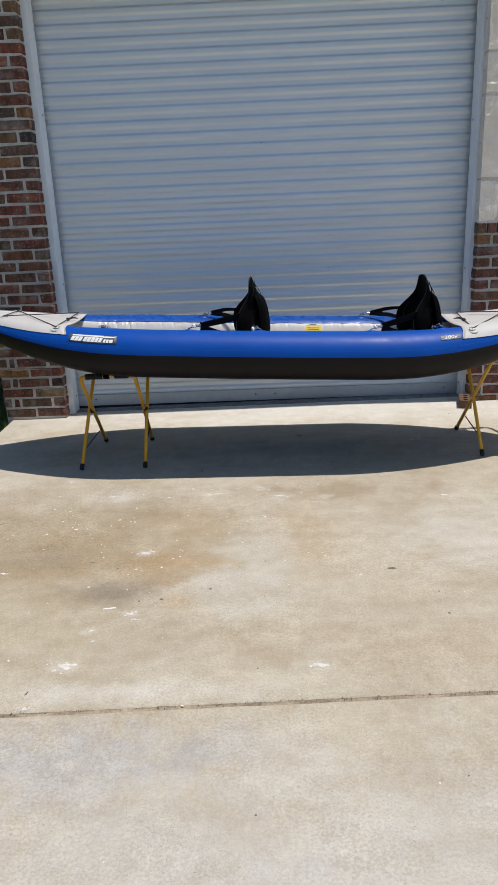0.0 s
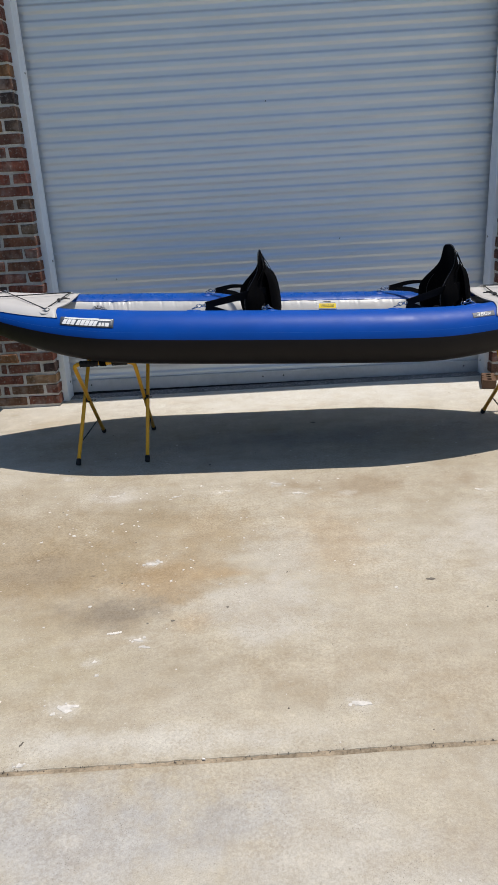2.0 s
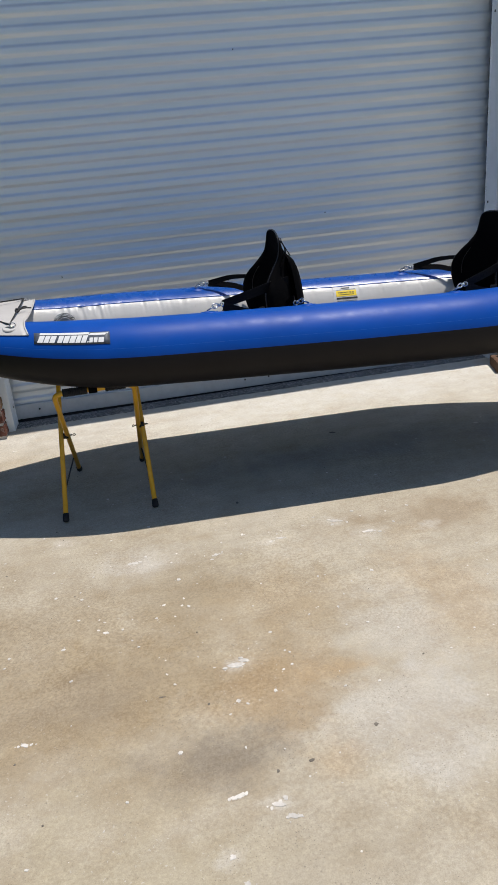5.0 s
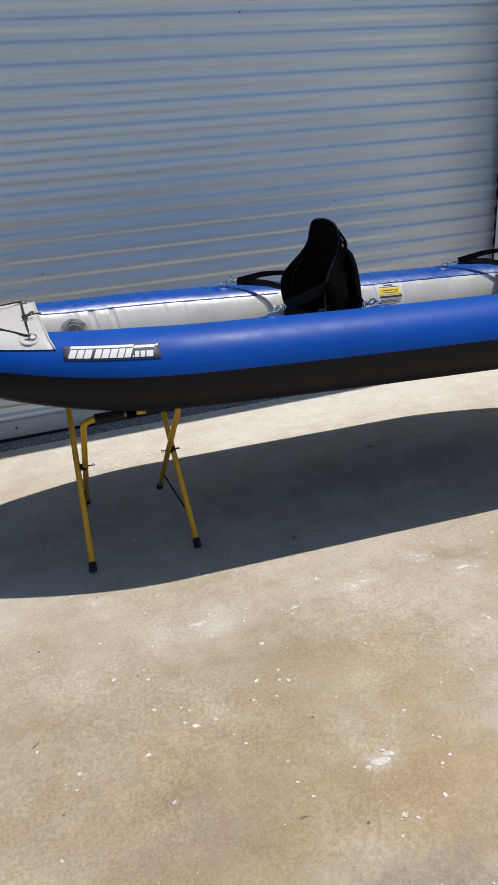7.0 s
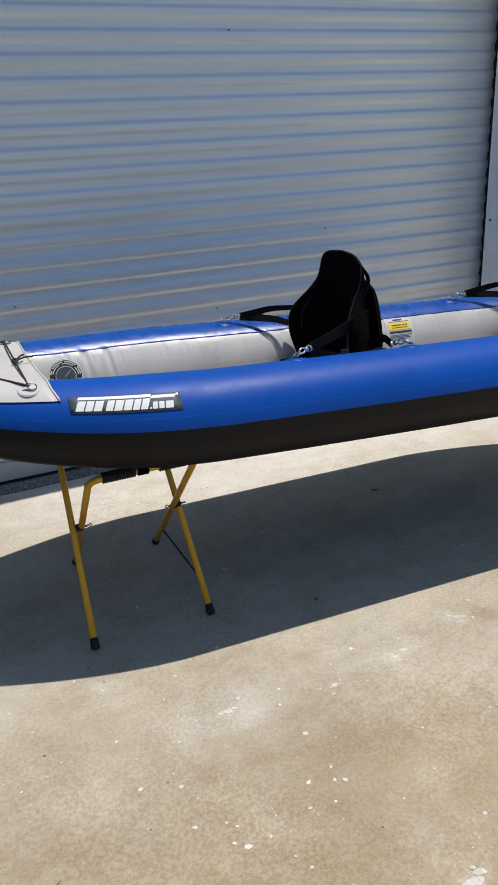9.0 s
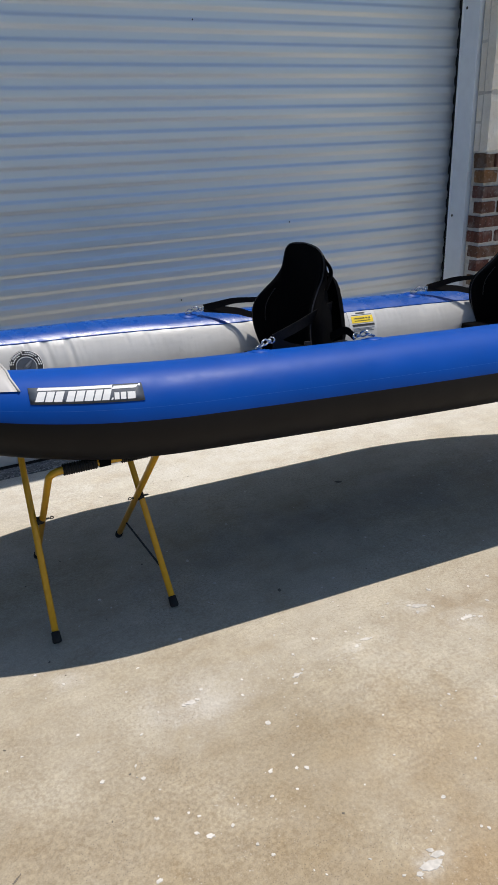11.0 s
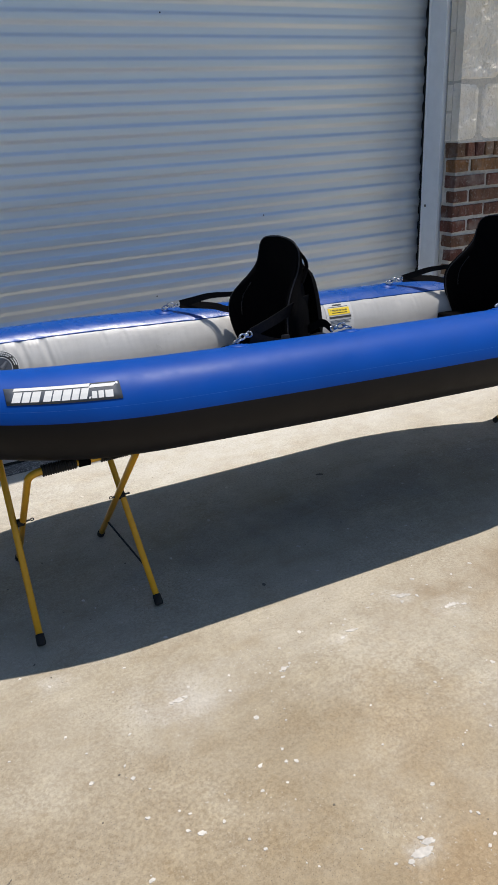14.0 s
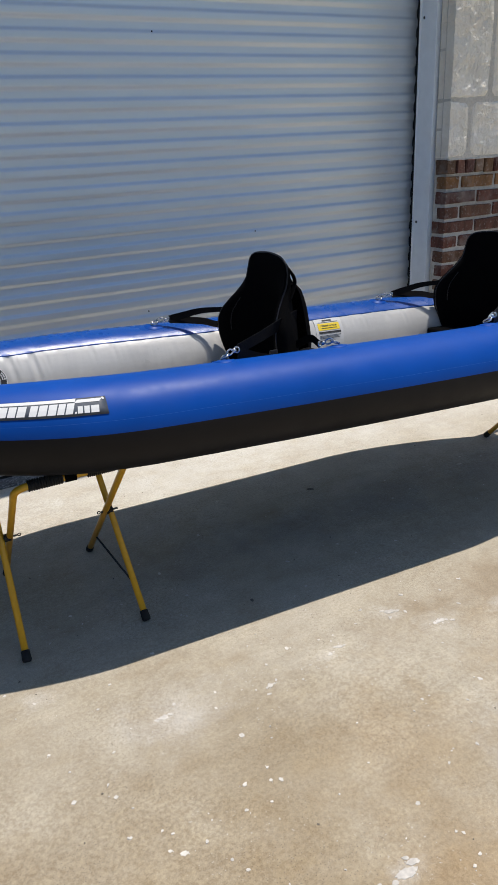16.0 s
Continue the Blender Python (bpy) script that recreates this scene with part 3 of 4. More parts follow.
def hedge(x, y, label):
    h = thing("hedge", Matrix.Translation((x, y, -0.09)), label, "hedge")
    rng = random.Random(8)
    for k in range(3):
        part("stem", tube(smooth_path([(0.05 * k, 0.1 * k, 0), (0.06 * k - 0.05, 0.15 * k, 0.3), (0.1 * k - 0.1, 0.3 * k - 0.2, 0.65)]), [0.015] * 12 + [0.006], 6), MAT["soil"], h)
    bm = bmesh.new()
    for _ in range(2600):
        d = Vector((rng.gauss(0, 1), rng.gauss(0, 1), rng.gauss(0, 1))).normalized()
        p = Vector((d.x * 0.36, d.y * 1.1, 0.48 + d.z * 0.46)) * rng.uniform(0.75, 1.03)
        u = Vector((rng.gauss(0, 1), rng.gauss(0, 1), rng.gauss(0, 1))).normalized() * 0.028
        v = u.orthogonal().normalized() * 0.012
        q = [bm.verts.new(p + o) for o in (-u, v, u, -v)]
        bm.faces.new(q)
    part("crown", bm, MAT["leaf"], h)
    return h


hedge(-2.62, 6.55, "dark green leafy hedge in shade beside the brick wall")

# ---- building ----
COURSE, JOINT, BRICK_L, BRICK_D = 0.0795, 0.0180, 0.234, 0.098
BRICK_H = COURSE - JOINT
LINTEL, TOP = 3.05, 4.05
WALL_END = -2.052


def wall_block(name, boxes, mat, label):
    bm = bmesh.new()
    for lo, hi in boxes:
        add_box(bm, lo, hi)
    return structure(name, bm, mat, label)


face = WALL_Y + 0.010
wall_left = wall_block("wall_left", [((WALL_END + 0.006, face, -0.12), (LEFT_X - 0.010, 5.56, TOP))], MAT["mortar"], "mottled red-brown brick wall with wide pale mortar joints")
wall_right = wall_block("wall_right", [((RIGHT_X + 0.010, face, -0.12), (7.0, 5.56, 1.352)), ((RIGHT_X + 0.004, WALL_Y - 0.008, 1.3522), (2.95, WALL_Y + 0.005, 1.3600))], MAT["mortar"], "brick wainscot wall beside the roll-up door")
wall_upper = wall_block("wall_stone", [((RIGHT_X + 0.007, WALL_Y + 0.002, 1.3525), (7.0, 5.56, TOP))], MAT["stone_mortar"], "rough cream limestone wall above the brick course")
wall_block("wall_back", [((WALL_END + 0.01, 5.5602, -0.12), (-1.70, 5.95, TOP)), ((1.70, 5.5602, -0.12), (7.0, 5.95, TOP)), ((-1.70, 5.5602, LINTEL + 0.004), (1.70, 5.95, TOP))],
           MAT["mortar"], "inner wall behind the brick and stone facing")
wall_block("wall_lintel", [((LEFT_X - 0.0095, WALL_Y, LINTEL), (RIGHT_X + 0.0095, 5.56, TOP))], MAT["mortar"], "plain wall over the door opening")
wall_block("wall_garage", [((WALL_END + 0.01, 5.9502, -0.12), (WALL_END + 0.25, 11.5, TOP)), ((6.76, 5.9502, -0.12), (7.0, 11.5, TOP)), ((WALL_END + 0.2502, 11.26, -0.12), (6.7598, 11.5, TOP))],
           MAT["mortar"], "plain outer walls of the garage behind the door")
wall_block("roof", [((WALL_END - 0.02, WALL_Y + 0.005, TOP + 0.002), (7.02, 11.55, TOP + 0.16))], MAT["trim"], "flat roof slab over the garage")

BRICK_MESHES = {}


def brick_mesh(length, depth, height, seed):
    key = (round(length, 3), round(depth, 3), round(height, 3), seed)
    if key not in BRICK_MESHES:
        rng = random.Random(seed * 77 + int(length * 1000))
        bm = box((0, 0, 0), (length, depth, height), 0.004)
        for v in bm.verts:
            v.co += Vector((rng.uniform(-1, 1) * 0.0034, rng.uniform(-1, 1) * 0.003, rng.uniform(-1, 1) * 0.0036))
        BRICK_MESHES[key] = mesh_from("brick", bm, MAT["brick"])
    return BRICK_MESHES[key]


tones = random.Random(8)


def lay(wall, x, y, z, length, depth, height, rng):
    ob = new("brick", brick_mesh(length, depth, height, rng.randint(0, 4)))
    ob.parent = wall
    ob.location = (x, y + rng.uniform(-0.002, 0.003), z + rng.uniform(-0.0015, 0.0015))
    # left bricks take every tone; right ones warm browns, darks skipped to brighten them
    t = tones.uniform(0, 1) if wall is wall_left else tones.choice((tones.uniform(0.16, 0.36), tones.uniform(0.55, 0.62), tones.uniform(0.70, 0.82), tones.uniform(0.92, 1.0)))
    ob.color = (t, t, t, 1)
    ob.rotation_euler = (0, rng.uniform(-0.008, 0.008), rng.uniform(-0.01, 0.01))


def lay_courses(wall, corner, side, end, z0, count, rng):
    """Bond from the door's corner outwards; side -1 goes left, +1 right. A header and a sliver of a closer start every other course."""
    for row in range(count):
        z, x, k = z0 + row * COURSE, corner, 0
        starts = (0.088, 0.226, 0.036) if row % 2 else ()
        while (end - x) * side > 0.030:
            length = starts[k] if k < len(starts) and side < 0 else (0.098 if k == 0 and row % 2 else BRICK_L + rng.choice((-0.012, -0.006, 0.0, 0.004)))
            k += 1
            length = min(length, (end - x) * side)
            lay(wall, x if side > 0 else x - length, WALL_Y, z, round(length, 3), BRICK_D if side < 0 else tones.choice((0.062, 0.072, 0.085, 0.098)), BRICK_H, rng)
            x += side * (length + JOINT + rng.choice((0.0, 0.003, 0.006)))


# ---- roll-up door ----
RAIL_FRONT, RAIL_BACK = 5.570, 5.700
door = thing("rollup_door", Matrix.Translation((0, 0, 0)), "closed pale grey corrugated steel roll-up door in its rails", "door")
PITCH = 0.0909


def ease(u):
    u = max(0.0, min(1.0, u))
    return u * u * u * (u * (6 * u - 15) + 10)


def slat(v):
    """How far one slat stands out, from its top (0) to its foot (1): a steep ledge, a flat rib, a slow return and a flat valley."""
    return ease((v + 0.03) / 0.28) + ease((v - 0.97) / 0.28) - ease((v - 0.44) / 0.32)


bm = bmesh.new()
rows, z = [], 0.1205
while z < LINTEL + 0.12:
    y = 5.752 - 0.0088 * slat(((-0.020 - z) / PITCH + 0.05) % 1.0)
    rows.append([(x, y, z) for x in (-1.575, -0.8, 0.0, 0.8, 1.557)])
    z += PITCH / 40
grid_faces(bm, rows)
curtain = part("curtain", bm, MAT["curtain"], door, smooth=True)
part("bottom_bar", box((-1.56, 5.716, 0.034), (1.555, 5.744, 0.124), 0.003), MAT["bar"], door, "dull grey steel bottom bar")
part("bottom_seal", box((-1.56, 5.720, 0.012), (1.555, 5.740, 0.0335), 0.004), MAT["rubber"], door, "black rubber bottom seal")


def rivet(parent, x, y, z, r=0.007, mat="rail"):
    bm = bmesh.new()
    bmesh.ops.create_uvsphere(bm, u_segments=10, v_segments=6, radius=r, matrix=Matrix.Translation((x, y, z)) @ Matrix.Diagonal((1, 0.5, 1, 1)))
    return part("rivet", bm, MAT[mat], parent, smooth=True)


for x in (-1.392, -0.086, 0.071, 1.43):
    rivet(door, x, 5.716, 0.085, 0.006, "rubber")
for x, z in ((0.507, 1.062), (-0.128, 0.727), (0.022, 1.973), (1.30, 2.829), (-1.111, 0.862)):
    rivet(door, x, 5.740, z, 0.004, "rubber")
for side, inner, edge in ((-1, -1.536, -1.5755), (1, 1.537, 1.5575)):
    # a folded steel channel set against the jamb: its flank faces the opening, its narrow front the drive
    a, b_ = sorted((inner, inner + side * 0.075))
    rail = part("guide_rail", box((a, RAIL_FRONT, 0.012), (b_, RAIL_BACK, LINTEL + 0.1), 0.004, 2), MAT["rail"], door)
    lip = sorted((inner + side * 0.0005, inner - side * 0.004))
    part("rail_lip", box((lip[0], RAIL_BACK - 0.012, 0.012), (lip[1], RAIL_BACK + 0.002, LINTEL + 0.1), 0.0015), MAT["trim"], rail)
    a, b_ = sorted((edge, edge + side * 0.15))
    # solid black box stands in for the dark gap behind the rail
    part("guide_channel", box((a, RAIL_BACK + 0.003, 0.03), (b_, 5.90, LINTEL + 0.1)), MAT["dark_gap"], door, "black box filling the guide channel gap")
    for z in ((2.213, 1.022, 0.135, 2.95) if side < 0 else (2.057, 1.024, 0.135, 2.9)):
        bm = bmesh.new()
        bmesh.ops.create_uvsphere(bm, u_segments=10, v_segments=6, radius=0.0075, matrix=Matrix.Translation((inner, 5.668, z)) @ Matrix.Diagonal((0.5, 1, 1, 1)))
        part("rivet", bm, MAT["dark_steel"], rail, "dark steel screw head", smooth=True)

# ---- folding stands ----
def stand_base(x0, x1, toe, far_toe, far_y, near_y, label):
    """A folding cross-legged stand: two yellow hoops pinned where they cross."""
    zf = floor_z((x0 + x1) / 2, 4.5)
    st = thing("folding_stand", Matrix.Translation((x0, 4.53, zf)), label, "stand", "folding stands under the kayak")
    w_ = x1 - x0
    hoops = ((-0.285, far_y, 0.012, 1), (0.255, near_y, -0.006, -1))
    top = 0.60
    for bar_y, foot_y, inset, side in hoops:
        xa, xb = inset, w_ - (0.0 if side > 0 else -0.004)
        spread = ((toe, 0.006) if side < 0 else (far_toe, -0.022))
        path = rounded([(xa + spread[0], foot_y, 0.03), (xa, bar_y, top), (xb, bar_y, top), (xb + spread[1], foot_y, 0.03)], 0.05)
        part("hoop", tube(path, 0.0110, 12), MAT["yellow"], st, smooth=True)
        for i in (0, -1):
            d = (path[1] - path[0]).normalized() if i == 0 else (path[-2] - path[-1]).normalized()
            p = path[i]
            part("foot", tube([p - d * 0.030, p - d * 0.028, p - d * 0.023, p + d * 0.006, p + d * 0.007], [0.010, 0.013, 0.0148, 0.0135, 0.0112], 12), MAT["rubber"], st, "black rubber foot", smooth=True)
        for a, b_ in ((0.05, 0.15), (w_ - 0.120, w_ - 0.036)):
            pts, rad = [], []
            n_ = 56
            for k in range(n_ + 1):
                pts.append((a + (b_ - a) * k / n_, bar_y, top))
                rad.append(0.0180 if k % 4 in (1, 2) else 0.0154)
            part("foam_grip", tube(pts, rad, 14), MAT["foam"], st, "black ribbed foam sleeve")
        part("sling_tab", tube([(0.156, bar_y, top), (0.157, bar_y, top), (0.190, bar_y, top), (0.191, bar_y, top)], [0.0126, 0.0165, 0.0165, 0.0126], 12), MAT["nylon"], st, "black nylon tab")
    # the web straps that hold the two bars apart
    for x in (0.1735,):
        part("strap", ribbon(smooth_path([(x, -0.285, top - 0.016), (x, -0.03, top - 0.045), (x, 0.255, top - 0.016)]), (1, 0, 0), 0.030), MAT["webbing"], st)
    for x, out, near_dx in ((0.005, -1, toe * 0.77 - 0.011), (w_ - 0.005, 1, 0.012)):
        piv = Vector((x + 0.008 * out, -0.005, 0.312))
        part("pivot_bolt", tube([piv - Vector((0.03, 0, 0)), piv + Vector((0.03, 0, 0))], 0.0035, 8), MAT["dark_steel"], st)
        part("spacer", tube([piv - Vector((0.011, 0, 0)), piv + Vector((0.011, 0, 0))], 0.014, 10), MAT["rubber"], st)
        tip = piv - Vector((0.03 * out, 0, 0))
        part("clevis_ring", tube(ring_path(tip - Vector((0.008 * out, 0, 0)), (1, 0, 0), (0, 0.3, 1), 0.0042, 12, 1.3), 0.0018, 6, True), MAT["dark_steel"], st, smooth=True)
        part("stay_cord", tube(smooth_path([(x - 0.012, far_y * 0.83 - 0.05, 0.128), (x + near_dx * 1.1, near_y * 0.868 + 0.034, 0.105)]), 0.0036, 6), MAT["cord"], st)
    return st


stand_base(-1.128, -0.785, -0.037, -0.014, 0.272, -0.25, "yellow folding stand with black foam sleeves under the bow")
stand_base(1.320, 1.668, -0.012, -0.045, 0.225, -0.285, "yellow folding stand with black feet under the stern")

# ---- kayak ----
KAYAK = pose(-0.033, 4.5514, 0.7023, -1.61, 2.10, -2.91)
HALF, R0 = 1.92, 0.1392
SEAM, INNER, BOTTOM = 4.8, 131.7, 255.0


def beam(s):
    tip = math.sqrt(max(0.02, 1 - (max(0.0, abs(s) - 1.62) / 0.31) ** 2))
    return tip * 0.503 * max(0.0, 1 - (max(0.0, abs(s) - 0.652) / (1.34 if s < 0 else 1.43)) ** 1.7)


def girth(s):
    a = abs(s)
    r = R0 - (0.0804 if s < 0 else 0.0475) * max(0.0, a - 0.829) ** 1.43
    # the rounded tips
    return r * math.sqrt(max(0.02, 1 - (max(0.0, a - 1.6) / 0.33) ** 2))


def lift(s):
    return (0.122 if s < 0 else 0.161) * max(0.0, abs(s) - 0.8075) ** 2 + 0.0304 * (s / 1.9) ** 2


def axis_y(s):
    return max(beam(s) - girth(s), 0.006)


def on_tube(s, phi, side=-1, dr=0.0):
    """A place on a side tube: phi degrees up from the outward side; side -1 is the one by the drive, +1 the one by the door."""
    a, r = radians(phi), girth(s) + dr
    return Vector((s, side * (axis_y(s) + r * math.cos(a)), lift(s) + r * math.sin(a)))


# folds across the far tube below its inner seam: station, width, depth, reach in degrees
FOLDS = [(-1.03, 0.007, 0.0035, 22), (-0.966, 0.010, 0.0065, 34), (-0.945, 0.006, 0.0030, 15), (-0.885, 0.010, 0.0070, 38), (-0.862, 0.007, 0.0035, 26)]
fold_rng = random.Random(17)
for k in range(26):
    FOLDS.append((-1.1 + 1.9 * (k + fold_rng.random()) / 26, fold_rng.uniform(0.006, 0.013), fold_rng.uniform(0.0008, 0.0026), fold_rng.uniform(7, 18)))


def gather(s, phi):
    """How far the gathered fabric of the far tube dips in."""
    if not 105 < phi < 190:
        return 0.0
    dip = 0.0
    for at, width, deep, reach in FOLDS:
        u = (s - at - 0.0004 * (phi - INNER)) / width
        if abs(u) < 3:
            v = (phi - INNER - 9) / (reach if phi > INNER + 9 else 6)
            dip += deep * math.exp(-u * u - v * v) - 0.4 * deep * math.exp(-(abs(u) - 1.8) ** 2 * 2 - v * v)
    return dip


kayak = thing("inflatable_kayak", KAYAK, "blue and black inflatable kayak with pale grey decks, on two stands", "kayak")
STATIONS = [HALF * math.sin(math.pi / 2 * (k / 60)) for k in range(-60, 61)]
for side in (-1, 1):
    bm = bmesh.new()
    cuts = [(SEAM, 24, 0), (INNER, 20, 1), (BOTTOM, 16, 2)]
    angles, idx = [], []
    for (a, n_, m_), b_ in zip(cuts, (INNER, BOTTOM, 360 + SEAM)):
        angles += [a + (b_ - a) * k / n_ for k in range(n_)]
        idx += [m_] * n_
    stations = STATIONS
    if side > 0:
        stations = [s for s in STATIONS if s < -1.16 or s > 0.85] + [-1.15 + 0.0055 * k for k in range(363)]
        stations.sort()
    rows = [[on_tube(s, phi, side, -gather(s, phi) if side > 0 else 0.0) for phi in angles] for s in stations]
    vs = grid_faces(bm, rows, close_u=True, mats=idx)
    bm.faces.new(vs[0])
    bm.faces.new(list(reversed(vs[-1])))
    bmesh.ops.recalc_face_normals(bm, faces=bm.faces)
    part("side_tube", bm, [MAT["blue" if side < 0 else "blue_far"], MAT["grey_fabric"], MAT["black_hull"]], kayak, "inflated tube, blue outside, pale grey inside, black below", smooth=True)
    # welded seams
    for phi, mat, w_ in ((SEAM + 15, "seam_blue", 0.0011), (INNER, "blue", 0.0028)):
        if phi == INNER:
            # a welded flange that wavers where the fabric gathers
            ss = [-1.6 + 3.2 * k / 400 for k in range(401)]
            part("seam", tube([on_tube(s, phi + 1.5 * noise.noise((s * 9, side, 0)), side, 0.0012 * noise.noise((s * 30, side, 5))) for s in ss], [w_ + 0.0016 * noise.noise((s * 22, side, 9)) for s in ss], 6), MAT["blue_far"], kayak, smooth=True)
        else:
            part("seam", tube([on_tube(s, phi, side, -0.001) for s in STATIONS[4:-4]], w_, 6), MAT[mat], kayak, smooth=True)

# hull skin and floor
bm = bmesh.new()
rows = []
for s in STATIONS[2:-2]:
    a, b_ = on_tube(s, -92, -1), on_tube(s, -92, 1)
    rows.append([a.lerp(b_, k / 12) - Vector((0, 0, 0.012 * math.sin(math.pi * k / 12) - 0.002)) for k in range(13)])
grid_faces(bm, rows)
part("hull_bottom", bm, MAT["black_hull"], kayak, smooth=True)
bm = bmesh.new()
rows = []
for s in STATIONS:
    if abs(s) > 1.45:
        continue
    h = max(0.02, axis_y(s) - girth(s) * 0.75)
    z = lift(s) - 0.118
    rows.append([(s, -h, z), (s, -h, z + 0.07), (s, -h + 0.02, z + 0.085), (s, h - 0.02, z + 0.085), (s, h, z + 0.07), (s, h, z)])
vs = grid_faces(bm, rows, close_u=True)
bm.faces.new(vs[0])
bm.faces.new(list(reversed(vs[-1])))
bmesh.ops.recalc_face_normals(bm, faces=bm.faces)
part("floor_pad", bm, MAT["grey_fabric"], kayak, "pale grey inflated floor")

# spray decks
def deck_edge(v, way):
    """How far from midships the cockpit-side hem lies, across the boat (v from -1 to 1)."""
    return (1.159 + 0.031 * v if way < 0 else 1.172 - 0.012 * (1 - v * v)) - 0.012 * max(0.0, abs(v) - 0.85) / 0.15


def deck_point(u, v, way, dr=0.0):
    """u from the hem (0) to the tip (1), v across from -1 to 1."""
    s0 = deck_edge(v, way)
    s = s0 + (1.86 - s0) * u
    low = 45 - 16 * u if way < 0 else 36 - 24 * u
    k = abs(v)
    side = -1 if v < 0 else 1
    if k > 0.62:
        phi = 96 - (96 - low) * (k - 0.62) / 0.38
        p = on_tube(s * way, phi, side, 0.004 + dr)
    else:
        p = on_tube(s * way, 96, side, 0.004 + dr)
        p.y *= k / 0.62
        p.z -= 0.010 * (1 - (k / 0.62) ** 2) * max(0.0, 1 - 1.6 * u)
    return p


for way in (-1, 1):
    deck = part("deck", bmesh.new(), MAT["deck"], kayak, "pale grey fabric spray deck")
    bm = bmesh.new()
    vs_ = [-1 + 2 * k / 48 for k in range(49)]
    top_rows = [[deck_point(u / 30, v, way) for v in vs_] for u in range(31)]
    low_rows = [[deck_point(u / 30, v, way, -0.006) for v in vs_] for u in range(31)]
    grid_faces(bm, top_rows)
    grid_faces(bm, [low_rows[0], top_rows[0]])
    grid_faces(bm, low_rows)
    bmesh.ops.remove_doubles(bm, verts=bm.verts, dist=0.0004)
    bmesh.ops.recalc_face_normals(bm, faces=bm.faces)
    bm.to_mesh(deck.data)
    bm.free()
    for p in deck.data.polygons:
        p.use_smooth = True
    part("hem", tube([deck_point(0, v, way) for v in vs_], 0.0035, 6), MAT["deck"], deck, smooth=True)
    # lacing cord through four loops
    loops = {"na": deck_point(0.078, -0.84, way, 0.010), "fa": deck_point(0.069 if way < 0 else 0.124, 0.64, way, 0.010), "nf": deck_point(0.60, -0.62, way, 0.008), "ff": deck_point(0.60, 0.62, way, 0.008)}

    def laid(a, b_, n_=10):
        pts = []
        for k in range(n_ + 1):
            p = loops[a].lerp(loops[b_], k / n_)
            pts.append(p)
        return pts

    for a, b_ in (("na", "fa"), ("na", "ff"), ("fa", "nf"), ("nf", "ff")):
        part("bungee", tube(laid(a, b_), 0.0032, 8), MAT["cord"], deck, "black bungee lacing", smooth=True)
    k0 = loops["na"].lerp(loops["fa"], 0.5)
    part("knot", tube(ring_path(k0, (1, 0, 0), (0, 0.6, 0.8), 0.007, 10), 0.005, 6, True), MAT["cord"], deck, smooth=True)
    part("cord_tail", tube(smooth_path([k0, k0 + Vector((-0.03 * way, 0.012, 0.006)), k0 + Vector((-0.055 * way, 0.03, 0.002))]), 0.0032, 6), MAT["cord"], deck, smooth=True)
    part("cord_tail", tube(smooth_path([k0, k0 + Vector((-0.02 * way, 0.03, 0.008)), k0 + Vector((-0.03 * way, 0.06, 0.004))]), 0.0032, 6), MAT["cord"], deck, smooth=True)
    for key, (u, v) in {"na": (0.078, -0.84), "fa": (0.069 if way < 0 else 0.124, 0.64), "nf": (0.60, -0.62), "ff": (0.60, 0.62)}.items():
        c0 = deck_point(u, v, way, 0.001)
        n_ = (deck_point(u, v, way, 0.02) - c0).normalized()
        t_ = (deck_point(u + 0.01, v, way, 0.001) - c0).normalized()
        c_ = n_.cross(t_)
        bm = bmesh.new()
        disc = [c0 + t_ * math.cos(a) * 0.034 + c_ * math.sin(a) * 0.034 for a in (2 * math.pi * k / 20 for k in range(20))]
        rim = [bm.verts.new(p - n_ * 0.003) for p in disc]
        top_ = [bm.verts.new(c0 + (p - c0) * 0.90 + n_ * 0.0004) for p in disc]
        bm.faces.new(top_)
        for k in range(20):
            bm.faces.new((rim[k], rim[(k + 1) % 20], top_[(k + 1) % 20], top_[k]))
        patch = part("loop_patch", bm, MAT["deck"], deck)
        part("loop", ribbon([c0 - t_ * 0.020 + n_ * 0.0015, c0 - t_ * 0.008 + n_ * 0.004, c0 + t_ * 0.006 + n_ * 0.005, c0 + t_ * 0.016 + n_ * 0.0015], [tuple(c_)] * 4, 0.020, 0.002), MAT["deck"], patch)
        part("loop_ring", tube(ring_path(c0 - t_ * 0.010 + n_ * 0.007, c_, t_ + n_ * 0.3, 0.012, 14, 1.1), 0.0018, 6, True), MAT["steel"], patch, "thin steel ring", smooth=True)


